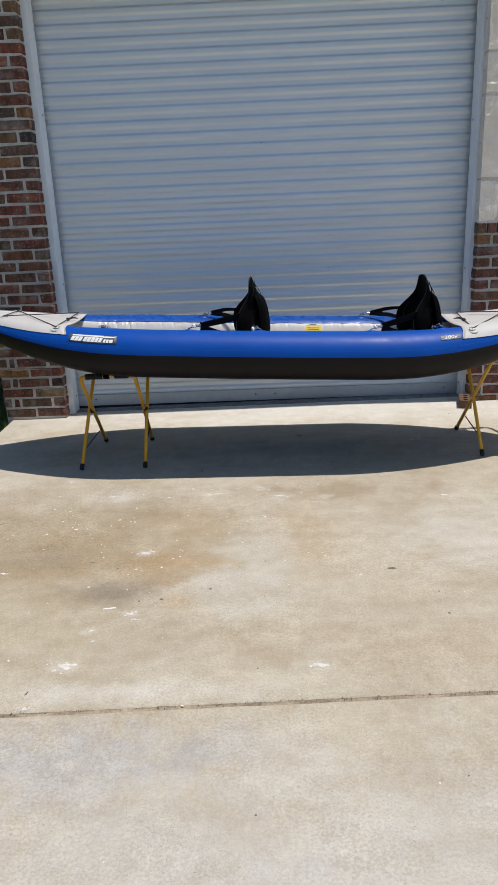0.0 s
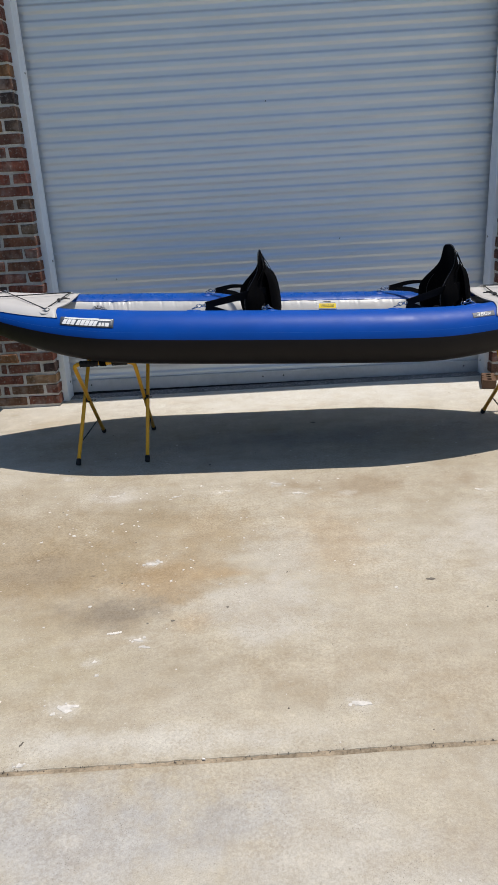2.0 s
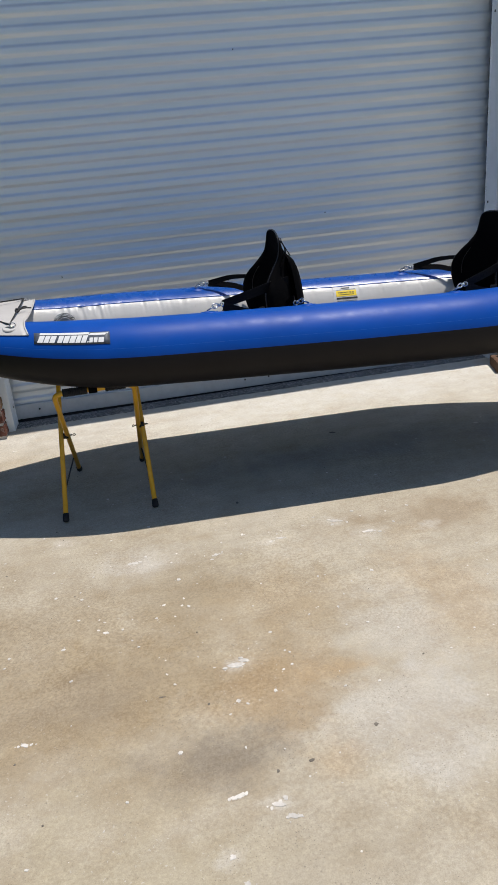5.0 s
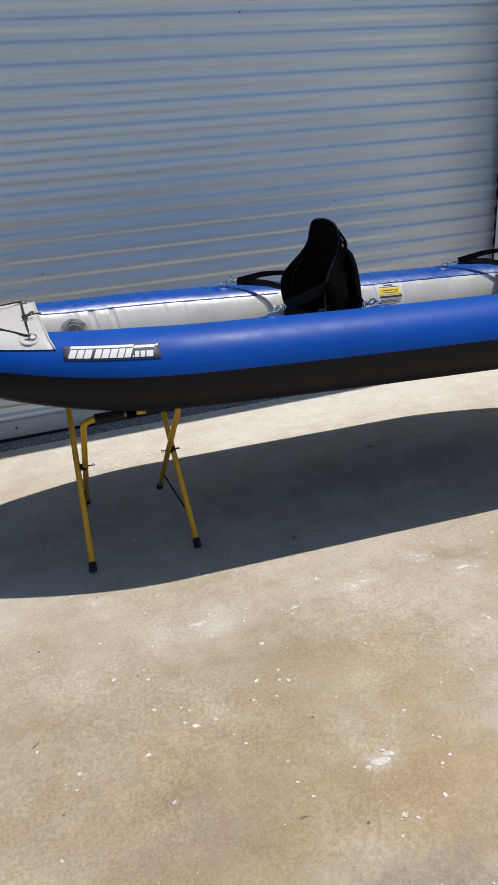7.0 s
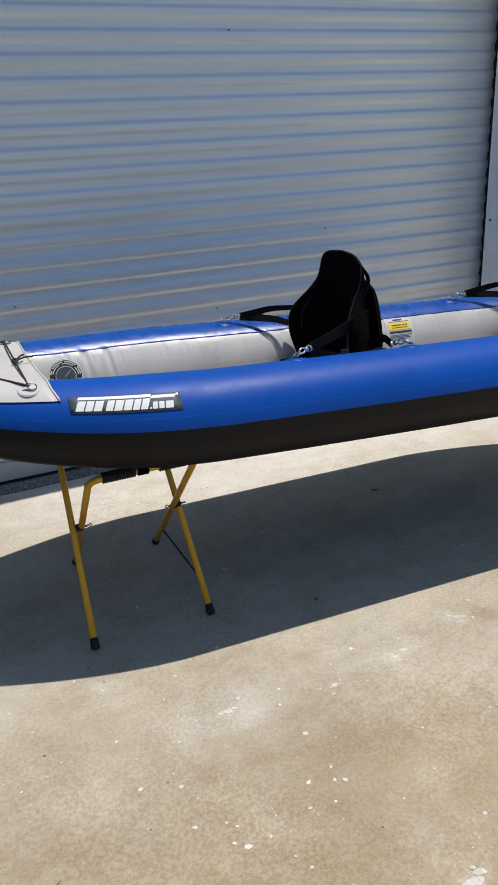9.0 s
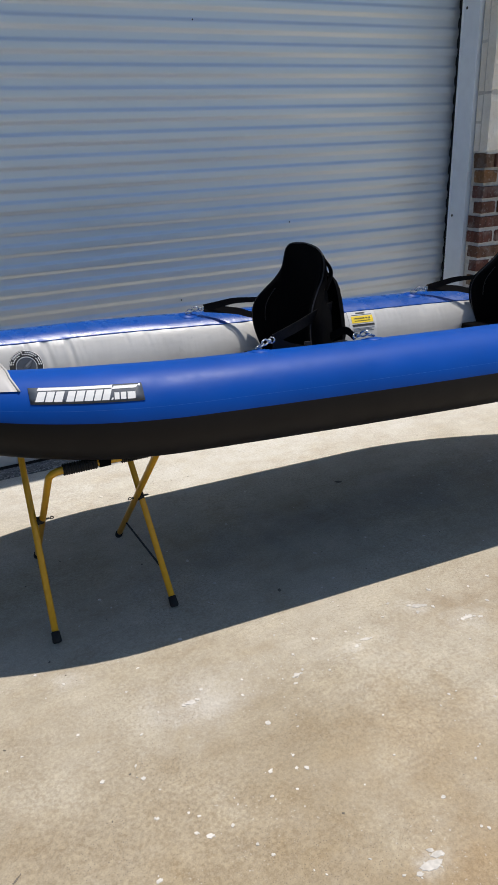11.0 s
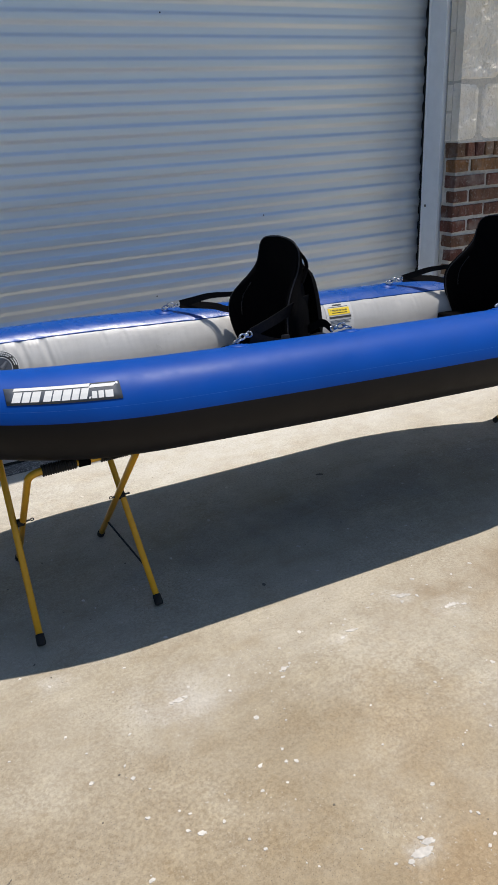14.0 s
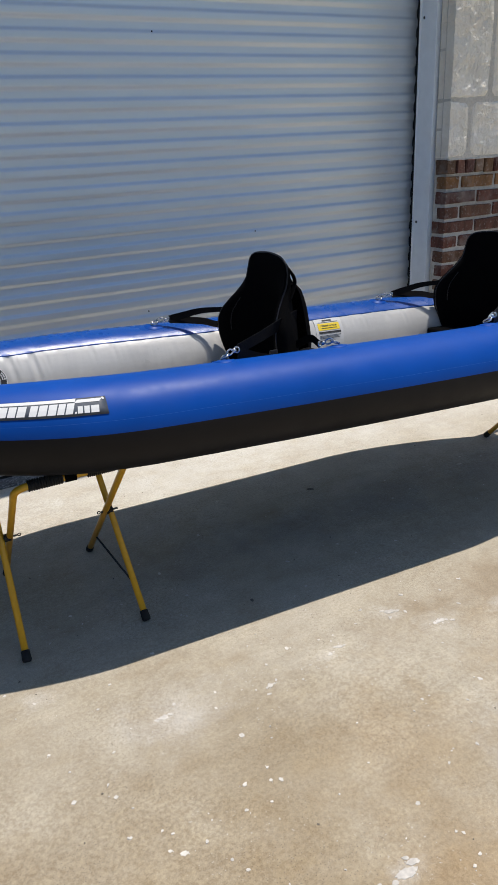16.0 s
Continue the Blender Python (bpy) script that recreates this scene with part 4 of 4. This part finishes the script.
def badge(s0, s1, p0, p1, side, dr, slant=0.0):
    """A thin plate lying on a side tube between two stations and two angles."""
    bm = bmesh.new()
    ns, np_ = max(2, int(abs(s1 - s0) / 0.02)), max(2, int(abs(p1 - p0) / 6))
    top_ = [[on_tube(s0 + (s1 - s0) * i / ns + slant * j / np_, p0 + (p1 - p0) * j / np_, side, dr) for j in range(np_ + 1)] for i in range(ns + 1)]
    low_ = [[on_tube(s0 + (s1 - s0) * i / ns + slant * j / np_, p0 + (p1 - p0) * j / np_, side, dr - 0.003) for j in range(np_ + 1)] for i in range(ns + 1)]
    a = grid_faces(bm, top_)
    b_ = grid_faces(bm, low_)
    loop_a = a[0] + [r[-1] for r in a[1:]] + list(reversed(a[-1]))[1:] + [r[0] for r in reversed(a)][1:-1]
    loop_b = b_[0] + [r[-1] for r in b_[1:]] + list(reversed(b_[-1]))[1:] + [r[0] for r in reversed(b_)][1:-1]
    for k in range(len(loop_a)):
        bm.faces.new((loop_a[k], loop_a[(k + 1) % len(loop_a)], loop_b[(k + 1) % len(loop_a)], loop_b[k]))
    bmesh.ops.recalc_face_normals(bm, faces=bm.faces)
    return bm


# maker's badge: plain white shapes on a charcoal plate
S0, S1, P0, P1 = -1.094, -0.797, 28.6, 50.2
Q = (P1 - P0) / 19.5
plate = part("maker_badge", badge(S0, S1, P0, P1, -1, 0.0025), MAT["panel"], kayak, "charcoal badge with white slanted shapes", smooth=True)
x = S0 + 0.012
for width, gap in ((0.021, 0.0035), (0.019, 0.0035), (0.021, 0.010), (0.019, 0.0035), (0.021, 0.0035), (0.021, 0.0035), (0.018, 0.0035), (0.019, 0.005)):
    block = part("letter_block", badge(x, x + width, P0 + 2.5 * Q, P0 + 14 * Q, -1, 0.0036, 0.012), MAT["white"], plate)
    x += width + gap
for width in (0.005, 0.013, 0.014, 0.021):
    part("letter_block", badge(x, x + width, P0 + 2.5 * Q, P0 + (4.5 if width < 0.01 else 10) * Q, -1, 0.0036, 0.003), MAT["white"], plate)
    x += width + 0.004
part("stripe", badge(S0 + 0.022, S0 + 0.215, P0 + 15.5 * Q, P0 + 19 * Q, -1, 0.0036, 0.004), MAT["white"], plate)
part("stripe", badge(S0 + 0.212, S0 + 0.278, P0 + 14 * Q, P0 + 17.5 * Q, -1, 0.0036, 0.01), MAT["white"], plate)
part("dot", badge(S0 + 0.287, S0 + 0.292, P0 + 16 * Q, P0 + 18.5 * Q, -1, 0.0036), MAT["white"], plate)

# number badge with raised figures
plate = part("number_badge", badge(1.037, 1.150, 39.0, 51.2, -1, 0.0025, -0.004), MAT["panel"], kayak, "charcoal badge reading 380x")


def lettering(name, words, size, at_s, at_phi, side, dr, mat, parent, wide=1.0, lean=1):
    """Words in the built-in font, laid on a side tube."""
    fc = bpy.data.curves.new(name, "FONT")
    fc.body, fc.size, fc.extrude, fc.align_x, fc.align_y = words, size, 0.0004, "CENTER", "CENTER"
    font_ob = bpy.data.objects.new(name, fc)
    text_mesh = bpy.data.meshes.new_from_object(font_ob)
    bpy.data.objects.remove(font_ob)
    text_mesh.name = name
    text_mesh.materials.clear()
    text_mesh.materials.append(mat)
    for v in text_mesh.vertices:
        v.co = on_tube(at_s + v.co.x * wide, at_phi + lean * math.degrees(v.co.y * 0.9 / (R0 + 0.003)), side, dr + v.co.z)
    ob = new(name, text_mesh)
    ob.parent = parent
    return ob


lettering("figures", "380x", 0.036, 1.092, 45.1, -1, 0.0035, MAT["white"], plate, 1.05)

# warning label inside the far tube
lab = part("warning_label", badge(0.272, 0.402, 133.5, 180, 1, 0.0015), MAT["label_paper"], kayak, "white and yellow warning label")
part("yellow_band", badge(0.285, 0.388, 142.8, 155, 1, 0.0025), MAT["yellow_print"], lab)
lettering("print", "3 PERSONS OR 750 LBS", 0.0105, 0.336, 147.4, 1, 0.0031, MAT["panel"], lab, 0.74, -1)
part("print_bar", badge(0.300, 0.374, 151.2, 152.0, 1, 0.0033), MAT["black_print"], lab)
part("print_bar", badge(0.313, 0.356, 136, 138.6, 1, 0.0025), MAT["black_print"], lab)
part("print_bar", badge(0.290, 0.384, 140.4, 141.1, 1, 0.0025), MAT["panel"], lab)
part("print_bar", badge(0.285, 0.391, 157.4, 161.0, 1, 0.0025), MAT["black_print"], lab)
for phi, s1 in ((164, 0.389), (166.2, 0.376), (168.4, 0.384), (172, 0.36)):
    part("print_bar", badge(0.287, s1, phi, phi + 0.8, 1, 0.0025), MAT["panel"], lab)

# air valve inside the far tube
vc = on_tube(-1.041, 170, 1)
vn = (on_tube(-1.041, 170, 1, 0.02) - vc).normalized()
vt = Vector((1, 0, 0))
vu = vn.cross(vt)
valve = part("air_valve", tube([vc - vn * 0.008, vc + vn * 0.0085, vc + vn * 0.0095], [0.058, 0.058, 0.0565], 36), MAT["black_print"], kayak, "black round air valve with a grey cap")
part("cap", tube([vc + vn * 0.008, vc + vn * 0.014, vc + vn * 0.015], [0.037, 0.036, 0.030], 28), MAT["panel"], valve)
part("grip", tube([vc + vn * 0.016 - (vt + vu) * 0.020, vc + vn * 0.020, vc + vn * 0.016 + (vt + vu) * 0.020], [0.004, 0.008, 0.004], 8), MAT["panel"], valve)
for count, r0, r1, fill in ((46, 0.0485, 0.0530, 0.40), (40, 0.0420, 0.0455, 0.38)):
    # two rings of print too small to read
    for k in range(count):
        if k % (count // 2) in (0, count // 2 - 1) or k % 7 == 5:
            continue
        a = 2 * math.pi * k / count
        d = vt * math.cos(a) + vu * math.sin(a)
        e = vn.cross(d) * 2 * math.pi / count * fill
        bm = bmesh.new()
        bm.faces.new([bm.verts.new(vc + vn * 0.0102 + d * r_ + e * r_ * w_) for r_, w_ in ((r0, -1), (r0, 1), (r1, 1), (r1, -1))])
        part("print_mark", bm, MAT["white"], valve)
part("rim", tube(ring_path(vc + vn * 0.0095, vt, vu, 0.0565, 40), 0.0012, 6, True), MAT["white"], valve, "thin white rim", smooth=True)
part("cap_rim", tube(ring_path(vc + vn * 0.0145, vt, vu, 0.0345, 32), 0.0014, 6, True), MAT["bar"], valve, "grey cap rim", smooth=True)


# ---- seats ----
def seat(s0, y0, z0, label):
    """A clip-in seat: a tall winged backrest with a pouch behind, a pad, and straps to rings on the tubes. Faces the bow."""
    origin = Vector((s0, y0, z0))
    m = KAYAK @ Matrix.Translation(origin)
    st = thing("kayak_seat", m, label, "seat", "clip-in kayak seats")
    prof = [(0.0, 0.172, 0.13), (0.10, 0.187, 0.165), (0.17, 0.192, 0.172), (0.22, 0.185, 0.158), (0.26, 0.168, 0.126), (0.30, 0.152, 0.084), (0.34, 0.147, 0.046), (0.38, 0.147, 0.026), (0.41, 0.138, 0.016), (0.43, 0.112, 0.010), (0.44, 0.068, 0.005), (0.444, 0.012, 0.002)]

    prof = smooth_path(prof, 6)

    def width_at(z):
        for a, b_ in zip(prof, prof[1:]):
            if z <= b_.x:
                u = max(0.0, (z - a.x) / max(1e-6, b_.x - a.x))
                return a.y + (b_.y - a.y) * u, a.z + (b_.z - a.z) * u
        return prof[-1].y, prof[-1].z

    def shell(u, z, out=0.0):
        w_, d = width_at(z)
        lean = 0.03 - 0.058 * (z / 0.444) ** 2.2
        if u < 0:
            d *= 0.72
        a = u * 1.15
        return Vector((lean - d * (1 - math.cos(a)) / (1 - math.cos(1.15)) + out * math.cos(a), (w_ + out) * math.sin(a) / math.sin(1.15), z))

    zs = [0.444 * (1 - (1 - k / 40) ** 1.4) for k in range(41)]
    us = [-1 + 2 * k / 20 for k in range(21)]
    bm = bmesh.new()
    front = [[shell(u, z, -0.004 - 0.006 * min(1.0, (0.444 - z) / 0.08)) for u in us] for z in zs]
    back = [[shell(u, z, 0.004 + 0.030 * min(1.0, (0.444 - z) / 0.24)) for u in us] for z in zs]
    a, b_ = grid_faces(bm, front), grid_faces(bm, back)
    ea = a[0] + [r[-1] for r in a[1:]] + list(reversed(a[-1]))[1:] + [r[0] for r in reversed(a)][1:-1]
    eb = b_[0] + [r[-1] for r in b_[1:]] + list(reversed(b_[-1]))[1:] + [r[0] for r in reversed(b_)][1:-1]
    for k in range(len(ea)):
        bm.faces.new((ea[k], ea[(k + 1) % len(ea)], eb[(k + 1) % len(ea)], eb[k]))
    bmesh.ops.recalc_face_normals(bm, faces=bm.faces)
    part("backrest", bm, MAT["nylon"], st, smooth=True)
    edge = [shell(-1, z, 0.002) for z in zs] + [shell(1, z, 0.002) for z in reversed(zs)]
    part("piping", tube(edge, 0.0032, 8), MAT["piping"], st, smooth=True)
    # welted seams on the wings
    for side in (-1, 1):
        part("welt", tube(smooth_path([shell(side * 0.84, z, -0.013) for z in (0.15, 0.185, 0.22, 0.25, 0.272)]), 0.0020, 6), MAT["piping"], st, smooth=True)
    # pouch on the back, with a sagging top flap
    bm = bmesh.new()
    rows = []
    for k in range(13):
        v = k / 12
        z = 0.02 + 0.325 * v
        swell = 0.064 * min(1.0, 0.45 + 1.6 * v) * math.sqrt(max(0.02, 1 - v ** 7))
        w_ = 0.163 - 0.014 * v
        rows.append([(0.03 + 0.012 - 0.06 * (z / 0.444) ** 1.6 + swell * math.cos(t) ** 0.7 if abs(t) < 1.5 else 0.0, w_ * math.sin(t), z + 0.006 * math.sin(5 * t)) for t in (-1.45 + 2.9 * j / 14 for j in range(15))])
    grid_faces(bm, rows)
    ends = [rows[0], rows[-1]]
    for e in ends:
        bm.faces.new([bm.verts.new(p) for p in e])
    bmesh.ops.remove_doubles(bm, verts=bm.verts, dist=0.0005)
    bmesh.ops.recalc_face_normals(bm, faces=bm.faces)
    part("pouch", bm, MAT["nylon"], st, "black storage pouch", smooth=True)
    part("seat_pad", box((-0.20, -0.18, -0.0), (0.02, 0.18, 0.035), 0.014, 3), MAT["nylon"], st)
    for side in (-1, 1):
        front_ring = (-0.362 if side < 0 else -0.368, side)
        rear_ring = (0.046, side)
        for (dx, sd), rear in ((front_ring, False), (rear_ring, True)):
            p = on_tube(s0 + dx, 101, sd, 0.0)
            n_ = (on_tube(s0 + dx, 101, sd, 0.02) - p).normalized()
            p = p - origin
            way = 1 if not rear else -1
            t_ = Vector((way, 0, 0))
            c_ = n_.cross(t_)
            bm = bmesh.new()
            grid_faces(bm, [[on_tube(s0 + dx + rr * math.cos(a), 101 + math.degrees(rr * math.sin(a) / R0), sd, up_) - origin for a in (2 * math.pi * k / 28 for k in range(28))]
                            for rr, up_ in ((0.036, 0.0), (0.0345, 0.0022), (0.022, 0.0024), (0.020, 0.0042), (0.002, 0.0046))], close_u=True)
            bmesh.ops.recalc_face_normals(bm, faces=bm.faces)
            patch = part("ring_patch", bm, MAT["blue"], st, "blue welded ring patch", smooth=True)
            part("d_ring", tube(ring_path(p + n_ * 0.014 + t_ * 0.006, (t_ + n_ * 0.45), c_, 0.015, 14), 0.0028, 8, True), MAT["steel"], patch, "bright steel ring", smooth=True)
            aim = (Vector((-0.06, side * 0.20, 0.18)) if not rear else Vector((-0.05, side * 0.22, 0.10))) - p
            aim.normalize()
            h0 = p + n_ * 0.022 + t_ * 0.014
            sid = aim.cross(n_).normalized()
            hook = part("snap_hook", tube(ring_path(h0 + aim * 0.014, aim, n_, 0.0085, 14, 1.7), 0.0030, 8, True), MAT["steel"], st, "bright steel snap hook", smooth=True)
            part("swivel", tube([h0 + aim * 0.027, h0 + aim * 0.032, h0 + aim * 0.040, h0 + aim * 0.042], [0.004, 0.0075, 0.0075, 0.003], 10), MAT["steel"], hook, smooth=True)
            part("eye", tube(ring_path(h0 + aim * 0.048, sid, n_, 0.009, 12, 1.2), 0.0028, 6, True), MAT["steel"], hook, smooth=True)
            e0 = h0 + aim * 0.050
            if rear:
                part("strap", ribbon(smooth_path([e0, e0.lerp(Vector((-0.01, side * 0.17, 0.14)), 0.5) + Vector((0.012, 0, 0.02)), Vector((-0.01, side * 0.17, 0.14))]), (0, 0, 1), 0.026), MAT["webbing"], st)
                continue
            up = shell(side * 0.98, 0.225, 0.016)
            lo = shell(side * 0.98, 0.112 if side < 0 else 0.165, 0.016)
            mid = shell(side * 0.55, 0.235, 0.036)
            if side < 0:
                # a broad doubled web, its lower edge sagging to the tube
                part("strap", ribbon(smooth_path([e0, e0.lerp(up, 0.5) + Vector((0, -0.006, 0.0)), up, mid]), (0.25, 0, 1), 0.034, end=0.046), MAT["webbing"], st)
                part("strap", ribbon(smooth_path([e0 + Vector((0.004, 0, -0.010)), e0.lerp(lo, 0.5) + Vector((0, 0.002, -0.022)), lo + Vector((0, 0, -0.014)), shell(-0.6, 0.11, 0.036)]), (0.05, 0, 1), 0.036, end=0.066), MAT["webbing"], st)
            else:
                # two webs: one climbs early and turns edge-on at the wing, one runs level
                part("strap", ribbon(smooth_path([e0, e0.lerp(up, 0.28) + Vector((0, 0, 0.006)), e0.lerp(up, 0.58) + Vector((0, 0, 0.010)), up, mid]), (0.25, 0, 1), 0.030, end=0.014), MAT["webbing"], st)
                part("strap", ribbon(smooth_path([e0, e0.lerp(lo, 0.35) + Vector((0, 0.004, 0.004)), e0.lerp(lo, 0.7) + Vector((0, 0.004, 0.006)), lo, shell(0.6, 0.165, 0.036)]), (0.1, 0.5, 1), 0.030, end=0.022), MAT["webbing"], st)
            b0 = lo.lerp(e0, 0.2)
            if side > 0:
                continue
            part("buckle", box((b0.x - 0.014, b0.y - 0.006, b0.z - 0.02), (b0.x + 0.014, b0.y + 0.006, b0.z + 0.02), 0.004, 2), MAT["piping"], st)
    # side release loops low on the pouch
    for side in (-1, 1):
        loop_at = Vector((0.045, side * 0.176, 0.098))
        part("loop_strap", ribbon(smooth_path([loop_at + Vector((-0.05, side * 0.004, 0.012)), loop_at + Vector((-0.015, side * 0.012, 0.020)), loop_at + Vector((0.022, side * 0.010, 0.004)), loop_at + Vector((0.034, side * 0.006, -0.022))]), (0.2, 0, 1), 0.022), MAT["piping"], st)
        part("slider", tube(ring_path(loop_at + Vector((-0.020, side * 0.014, 0.004)), (1, 0, 0.3), (0, 0, 1), 0.010, 12, 1.2), 0.0022, 6, True), MAT["steel"], st, "small bright steel slider", smooth=True)
        stud = loop_at + Vector((-0.052, side * 0.016, 0.012))
        part("stud", tube([stud, stud + Vector((0, side * 0.004, 0)), stud + Vector((0, side * 0.007, 0.001)), stud + Vector((0, side * 0.008, 0.001))], [0.006, 0.0065, 0.005, 0.001], 12), MAT["steel"], st, "bright steel stud", smooth=True)
    # thin web from the crown to the pouch, standing clear of the neck
    for side in (-1, 1):
        part("crown_web", ribbon(smooth_path([(-0.012, side * 0.055, 0.405), (0.010, side * 0.062, 0.376), (0.034, side * 0.07, 0.335)]), (0, 1, 0), 0.018), MAT["webbing"], st)
    # stay strap from the crown down the back
    for side in (-1, 1):
        part("back_strap", ribbon(smooth_path([shell(side * 0.5, 0.41, 0.014), shell(side * 0.75, 0.36, 0.03), shell(side * 0.85, 0.30, 0.024)]), (0, 1, 0.2), 0.02), MAT["webbing"], st)
    return st


seat(-0.033, 0.010, -0.026, "black nylon kayak seat clipped to the tubes amidships")
seat(1.016, 0.018, -0.010, "black nylon kayak seat clipped to the tubes near the stern")


# ---- loose bricks ----
def loose_brick(m, label):
    """A cored brick with three round holes through it."""
    b = thing("loose_brick", m, label, "brick", "loose bricks by the wall")
    L_, W_, H_ = 0.195, 0.092, 0.060
    bm = bmesh.new()
    n_ = 16
    ring = []
    for cy in (-0.06, 0.0, 0.06):
        ring.append([(0.019 * math.cos(2 * math.pi * k / n_), cy + 0.019 * math.sin(2 * math.pi * k / n_)) for k in range(n_)])
    for z, flip in ((0.0, True), (H_, False)):
        for i, cy in enumerate((-0.06, 0.0, 0.06)):
            y0, y1 = (-L_ / 2, -0.03, 0.03)[i], (-0.03, 0.03, L_ / 2)[i]
            sq = []
            for k in range(n_):
                a = 2 * math.pi * k / n_
                c, s = math.cos(a), math.sin(a)
                hx, hy = W_ / 2, (y1 - cy) if s > 0 else (cy - y0)
                f = min(hx / abs(c) if abs(c) > 1e-6 else 9, hy / abs(s) if abs(s) > 1e-6 else 9)
                sq.append((c * f, cy + s * f))
            a_ = [bm.verts.new((x, y, z)) for x, y in ring[i]]
            b2 = [bm.verts.new((x, y, z)) for x, y in sq]
            for k in range(n_):
                bm.faces.new((a_[k], a_[(k + 1) % n_], b2[(k + 1) % n_], b2[k]))
    for i in range(3):
        lo_, hi_ = [bm.verts.new((x, y, 0)) for x, y in ring[i]], [bm.verts.new((x, y, H_)) for x, y in ring[i]]
        for k in range(n_):
            bm.faces.new((lo_[k], lo_[(k + 1) % n_], hi_[(k + 1) % n_], hi_[k]))
    c4 = [(-W_ / 2, -L_ / 2), (W_ / 2, -L_ / 2), (W_ / 2, L_ / 2), (-W_ / 2, L_ / 2)]
    for (x0, y0), (x1, y1) in zip(c4, c4[1:] + c4[:1]):
        bm.faces.new([bm.verts.new(p) for p in ((x0, y0, 0), (x1, y1, 0), (x1, y1, H_), (x0, y0, H_))])
    bmesh.ops.remove_doubles(bm, verts=bm.verts, dist=0.0006)
    bmesh.ops.recalc_face_normals(bm, faces=bm.faces)
    part("body", bm, MAT["loose_brick"], b)
    return b


loose_brick(pose(1.505, 5.355, floor_z(1.5, 5.35) + 0.001, 0, 0, -14), "brown cored brick lying on the concrete by the door jamb")
loose_brick(pose(1.86, 5.36, floor_z(1.86, 5.36) + 0.001, 0, 0, -8), "brown cored brick lying on the concrete by the brick wall")

# ---- facing pieces ----
rng = random.Random(3)
lay_courses(wall_left, LEFT_X, -1, WALL_END, 0.033, 50, rng)
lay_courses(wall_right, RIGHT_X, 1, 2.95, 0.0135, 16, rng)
# cap course: bricks on edge, their ends to the front
x = RIGHT_X
while x < 2.95:
    w_ = rng.uniform(0.054, 0.060)
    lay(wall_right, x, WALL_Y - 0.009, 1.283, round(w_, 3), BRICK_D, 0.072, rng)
    x += w_ + 0.011


def stone_piece(x0, x1, z0, z1, seed, rough, back=5.553):
    """A split-faced limestone block with rounded corners that sink into flush mortar."""
    bm = bmesh.new()
    w_, h_ = x1 - x0, z1 - z0
    nx, nz = max(4, int(w_ / 0.013)), max(4, int(h_ / 0.013))
    rad = min(0.045, w_ * 0.3, h_ * 0.3)
    rows = []
    for i in range(nz + 1):
        row = []
        for j in range(nx + 1):
            x, z = x0 + w_ * j / nx, z0 + h_ * i / nz
            # depth inside a rounded rectangle, its outline wavering
            qx, qz = abs(x - (x0 + x1) / 2) - w_ / 2 + rad, abs(z - (z0 + z1) / 2) - h_ / 2 + rad
            inside = rad - math.hypot(max(qx, 0), max(qz, 0)) - min(max(qx, qz), 0)
            if j < nx / 2 and x0 < RIGHT_X + 0.01:
                inside = max(inside, 0.006 + min(z - z0, z1 - z))
            inside += 0.006 * noise.noise((x * 14, z * 14, seed)) - 0.002
            k = max(0.0, min(1.0, inside / 0.016))
            k = k * k * (3 - 2 * k)
            chip = 0.0016 * noise.noise((x * 7, z * 7, seed)) + 0.0012 * noise.noise((x * 22, z * 22, seed)) + 0.0009 * noise.noise((x * 50, z * 50, seed))
            row.append((x, WALL_Y + 0.0065 - k * 0.0095 - rough * k * chip, z))
        rows.append(row)
    vs = grid_faces(bm, rows)
    deep = [[bm.verts.new((p[0], back, p[2])) for p in e] for e in (rows[0], rows[-1])]
    left = [bm.verts.new((r[0][0], back, r[0][2])) for r in rows]
    right = [bm.verts.new((r[-1][0], back, r[-1][2])) for r in rows]
    for k in range(nx):
        bm.faces.new((vs[0][k + 1], vs[0][k], deep[0][k], deep[0][k + 1]))
        bm.faces.new((vs[-1][k], vs[-1][k + 1], deep[1][k + 1], deep[1][k]))
    for k in range(nz):
        bm.faces.new((vs[k][0], vs[k + 1][0], left[k + 1], left[k]))
        bm.faces.new((vs[k + 1][-1], vs[k][-1], right[k], right[k + 1]))
    bmesh.ops.recalc_face_normals(bm, faces=bm.faces)
    return part("stone", bm, MAT["stone"], wall_upper)


bands = [(1.363, 1.644), (1.656, 2.189), (2.201, 2.449), (2.461, 2.864), (2.876, 3.164), (3.176, 3.624), (3.636, 4.0)]
firsts = [(0.150, 0.30), (0.285, 0.42), (0.36, 0.22), (0.24, 0.40), (0.33, 0.3), (0.2, 0.4), (0.3, 0.3)]
for band, ((z0, z1), widths) in enumerate(zip(bands, firsts)):
    x = RIGHT_X + 0.002
    k = 0
    while x < 2.95:
        w_ = widths[k] if k < 2 else rng.uniform(0.2, 0.45)
        stone_piece(x, x + w_ - 0.012, z0, z1, band * 10 + k, 1.2 if band == 0 else 2.8, 5.507 if k == 0 else 5.553)
        x += w_
        k += 1
    # small return stones in the jamb
    cut = z0 + (z1 - z0) * (0.52, 0.44, 0.6, 0.5, 0.4, 0.55, 0.5)[band]
    for lo_, hi_ in ((z0 + 0.003, cut - 0.006), (cut + 0.006, z1 - 0.003)):
        part("stone", box((RIGHT_X + 0.004, 5.517, lo_), (RIGHT_X + 0.04, 5.556, hi_), 0.004, 2), MAT["stone"], wall_upper)
